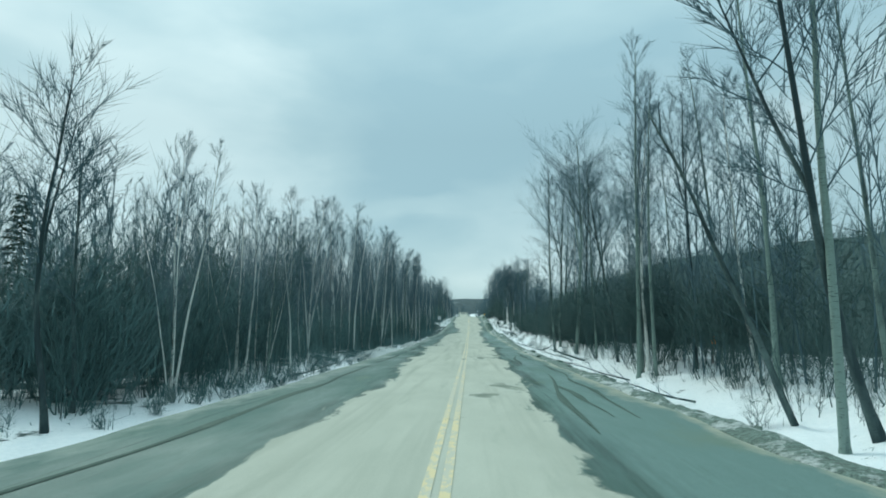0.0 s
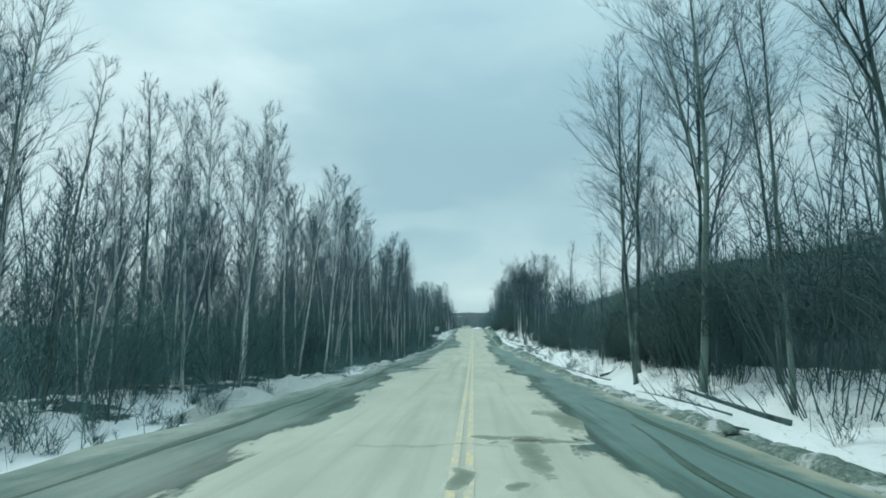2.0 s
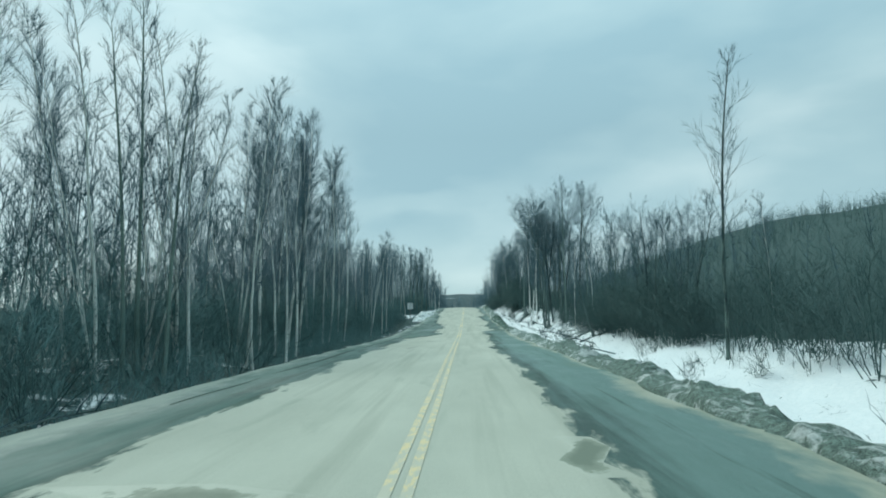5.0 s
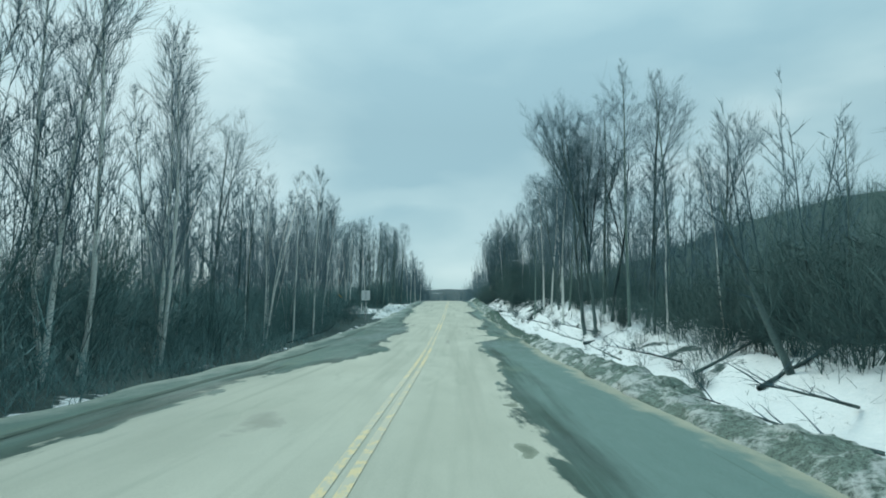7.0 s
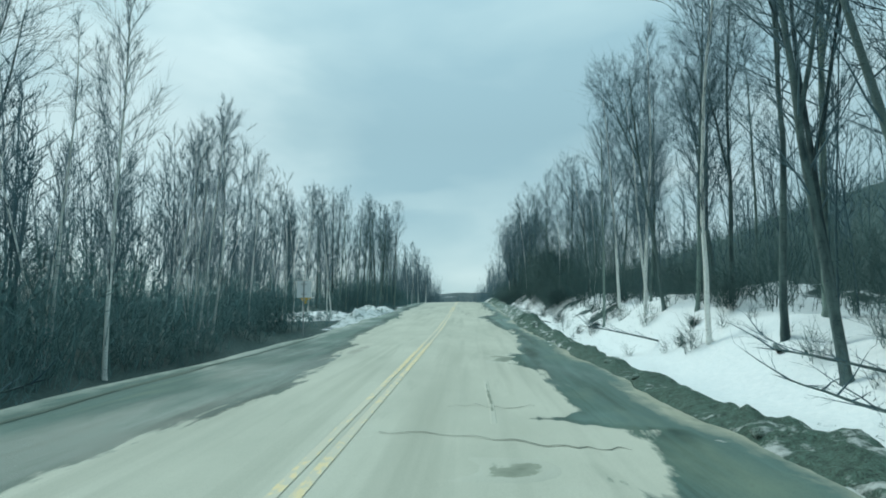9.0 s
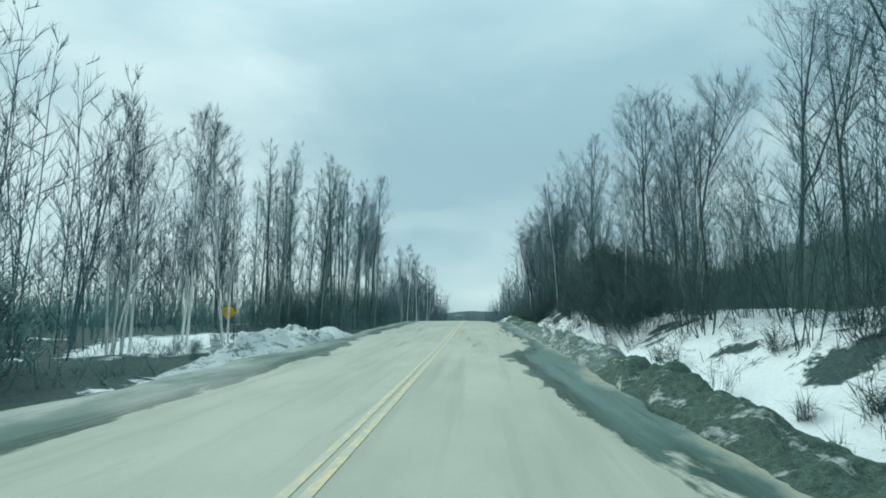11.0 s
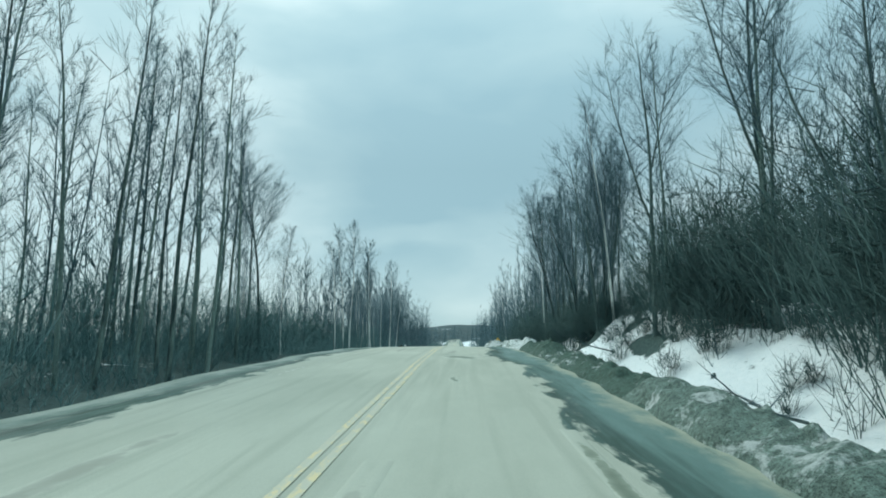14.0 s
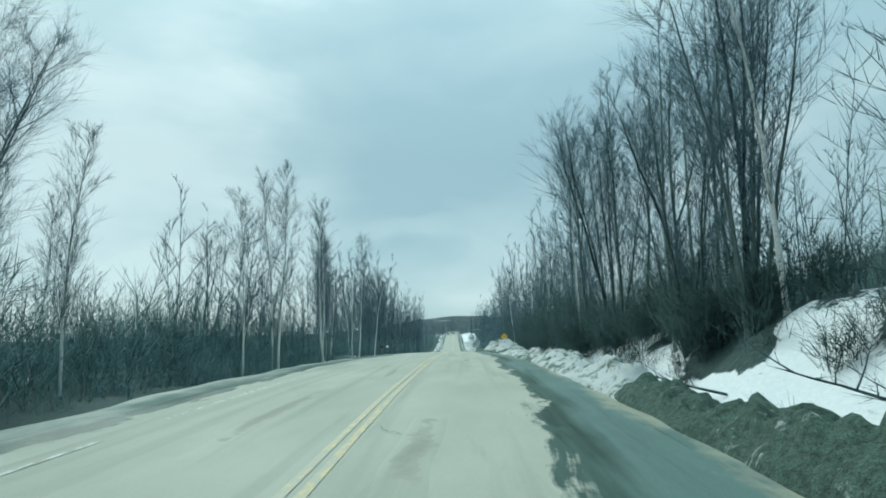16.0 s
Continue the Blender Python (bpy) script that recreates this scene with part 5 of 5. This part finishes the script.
# ---------------------------------------------------------------- snag and fallen wood
def make_snag(x, y, h, lean, turn, r=0.11, seed=5):
    q = random.Random(seed)
    tree = empty("dead_tree")
    w, b = Wood(), Wood()
    pts, dirs = w.limb(q, Vector((0, 0, -0.3)), Vector((0, 0, 1)), h, r, 9, 7, 0.07, 0.0, 0.3)
    for j in range(9):
        p, d = along(pts, dirs, 0.35 + 0.6 * j / 9)
        bp, bd = b.limb(q, p, aim(q.uniform(0, 6.28), radians(50)), q.uniform(0.5, 1.8), 0.03, 3, 4, 0.2, 0.12, 0.3)
        dress(q, b, bp, bd, 3, 0.5, 0.01, radians(40), 2)
    part("trunk", w.mesh("trunk"), DARK_BARK, tree)
    part("branch_crown", b.mesh("branches"), TWIG, tree)
    tree.matrix_basis = pose(x, y, float(ground_z(x, y)), 0, lean, turn)
    return tagged(tree, "dead dark tree leaning out over the roadside", "tree")


make_snag(9.6, 17.3, 11.0, -21, 0)
make_snag(11.0, 120.5, 6.4, -24, -60, 0.13, 6)


def fallen(seed, length, label):
    q = random.Random(seed)
    limb = empty("fallen_branch")
    w, t = Wood(), Wood()
    pts, dirs = w.limb(q, Vector((0, 0, 0.05)), Vector((1, 0, 0.12)), length, 0.045, 8, 5, 0.07, 0.0, 0.2)
    for j in range(8):
        p, d = along(pts, dirs, 0.15 + 0.8 * j / 8)
        s = Vector((0.6, q.choice((-1, 1)) * q.uniform(0.4, 0.9), q.uniform(0.0, 0.6)))
        bp, bd = t.limb(q, p, s, length * q.uniform(0.18, 0.4), 0.018, 4, 4, 0.12, 0.02, 0.2)
        dress(q, t, bp, bd, 4, length * 0.12, 0.007, radians(38), 1)
    part("limb", w.mesh("limb"), DARK_BARK, limb)
    part("side_spray", t.mesh("side_spray"), TWIG, limb)
    return tagged(limb, label, "fallen branch", "fallen branches")


LOGS = [fallen(400 + i, 3.4, "dark fallen branch lying on the snow") for i in range(3)]
spots = [(10.6, 142.5, 184), (9.4, 141.0, 205), (8.9, 114, 160), (10.2, 116.5, 200), (9.8, 109, 185), (8.6, 47.5, 190), (9.0, 49.5, 150), (8.4, 30, 170), (9.2, 68, 200), (10.4, 127, 170), (9.2, 131.5, 230), (8.8, 181, 160),
         (9.3, 188, 205), (9.6, 222, 190), (9.0, 229, 150), (8.7, 239, 200), (-9.4, 31, 20), (-9.8, 57, -30), (-9.3, 83, 15), (-9.6, 140, 40), (9.2, 204, 215), (9.6, 155, 175), (8.8, 79, 165), (8.6, 22, 200)]
for i, (x, y, a) in enumerate(spots):
    m = pose(x, y, float(ground_z(x, y)), 0, -4, a)
    if i < len(LOGS):
        LOGS[i].matrix_basis = m
    else:
        copy_thing(LOGS[i % 3], m)


def fallen_trunk(x, y, length, r, turn, rise_by):
    q = random.Random(int(x * 10 + y))
    log = empty("fallen_log")
    w, b = Wood(), Wood()
    pts, dirs = w.limb(q, Vector((0, 0, r * 0.7)), Vector((1, 0, rise_by)), length, r, 8, 7, 0.03, 0.0, 0.45)
    for j in range(6):
        p, d = along(pts, dirs, 0.2 + 0.75 * j / 6)
        bp, bd = b.limb(q, p, Vector((0.5, q.uniform(-1, 1), q.uniform(0.1, 0.9))), q.uniform(0.6, 1.6), r * 0.3, 3, 4, 0.15, 0.02, 0.3)
        dress(q, b, bp, bd, 4, 0.5, 0.012, radians(40), 2)
    part("trunk", w.mesh("trunk"), DARK_BARK, log)
    part("branch_stub", b.mesh("branch_stub"), TWIG, log)
    log.matrix_basis = pose(x, y, float(ground_z(x, y)), 0, 0, turn)
    return tagged(log, "dark fallen log lying across the snowy bank", "log", "fallen logs")


for a in ((9.2, 139.5, 5.5, 0.11, 20, 0.12), (10.4, 147, 4.0, 0.09, 70, 0.1), (9.4, 46.5, 3.2, 0.10, 150, 0.25), (9.8, 120, 4.5, 0.08, 35, 0.2), (9.2, 71, 3.0, 0.10, 25, 0.2), (9.7, 124.2, 4.4, 0.06, 25, 0.35), (9.3, 209, 4.0, 0.08, 60, 0.2)):
    fallen_trunk(*a)


def lump(seed):
    bm = bmesh.new()
    bmesh.ops.create_icosphere(bm, subdivisions=2, radius=0.5)
    noise.seed_set(seed)
    for v in bm.verts:
        v.co *= 1 + 0.55 * noise.noise(v.co * 2.1 + Vector((seed, 0, 0)))
        v.co.z *= 0.6
    me = bpy.data.meshes.new("clod")
    bm.to_mesh(me)
    bm.free()
    me.polygons.foreach_set("use_smooth", [True] * len(me.polygons))
    return me


CLODS = [lump(i + 1) for i in range(4)]
for me in CLODS:
    me.materials.append(BERM)
q = random.Random(77)
for i in range(280):
    y = q.uniform(12, 270)
    x = q.choice((5.0, 5.6, 6.2, 6.9)) + q.uniform(-0.5, 0.7) if q.random() < 0.85 else -q.uniform(6.3, 8.0)
    o = new("clod", CLODS[i % 4])
    s = q.uniform(0.11, 0.30)
    o.matrix_basis = pose(x, y, float(ground_z(x, y)) + 0.02 + 0.16 * (5 < x < 7), q.uniform(-20, 20), q.uniform(-20, 20), q.uniform(0, 360)) @ Matrix.Diagonal((s, s * q.uniform(0.8, 1.5), s, 1))
    tagged(o, "frozen clod of gravel and dirty snow", "clod", "clods along the road")


earth = lump(11)
earth.materials.append(DARK_BERM)
for x, y, sc in ((7.3, 46.5, 0.9), (7.5, 67.2, 0.75), (-7.6, 63.5, 1.3), (7.2, 30.5, 0.7), (-6.7, 190.6, 1.1), (-7.3, 191.6, 1.3)):
    o = new("earth_lump", earth)
    o.matrix_basis = pose(x, y, float(ground_z(x, y)) + 0.10 * sc, 0, 8, 37 * y) @ Matrix.Diagonal((sc, sc * 1.2, sc * 0.8, 1))
    tagged(o, "dark lump of bare earth and moss sticking out of the snow", "earth lump", "earth lumps")


# ---------------------------------------------------------------- orange marker at the foot of the right-hand woods
def marker_post(x, y, turn):
    post = empty("marker_post")
    bm = bmesh.new()
    bmesh.ops.create_cone(bm, cap_ends=True, segments=8, radius1=0.035, radius2=0.03, depth=1.75, matrix=Matrix.Translation((0, 0, 0.675)))
    me = bpy.data.meshes.new("post")
    bm.to_mesh(me)
    bm.free()
    part("post", me, WOOD, post)
    bm = bmesh.new()
    bmesh.ops.create_cube(bm, size=1.0, matrix=Matrix.Translation((0, -0.05, 1.28)) @ Matrix.Diagonal((0.26, 0.02, 0.46, 1)))
    bmesh.ops.bevel(bm, geom=bm.edges[:], offset=0.006, segments=1, affect='EDGES')
    me = bpy.data.meshes.new("marker_plate")
    bm.to_mesh(me)
    bm.free()
    part("marker_plate", me, MARKER, post, "faded orange plate")
    post.matrix_basis = pose(x, y, float(ground_z(x, y)), 0, 2, turn)
    return tagged(post, "wooden post with a faded orange plate among the trees", "marker post")


MARKER = plain_material("orange_marker_paint", (0.72, 0.27, 0.04), 0.6, 0, (0.35, 0.2, 0.08), 0.4)
marker_post(13.9, 33.2, 8)


# ---------------------------------------------------------------- the road swings gently left past the crest
def bend(y):
    return -0.00035 * np.clip(np.asarray(y, float) - 236, 0, 46) ** 2 / 2 - 0.0161 * np.clip(np.asarray(y, float) - 282, 0, 900)


for ob in list(scene.collection.all_objects):
    if ob.parent or ob.type not in ("MESH", "EMPTY"):
        continue
    if ob.matrix_basis != Matrix.Identity(4):
        ob.matrix_basis = Matrix.Translation((float(bend(ob.matrix_basis.translation.y)), 0, 0)) @ ob.matrix_basis
    elif ob.type == "MESH":
        co = np.empty(3 * len(ob.data.vertices), np.float32)
        ob.data.vertices.foreach_get("co", co)
        co = co.reshape(-1, 3)
        if co[:, 1].max() > 236:
            co[:, 0] += bend(co[:, 1]).astype(np.float32)
            ob.data.vertices.foreach_set("co", co.ravel())
            ob.data.update()
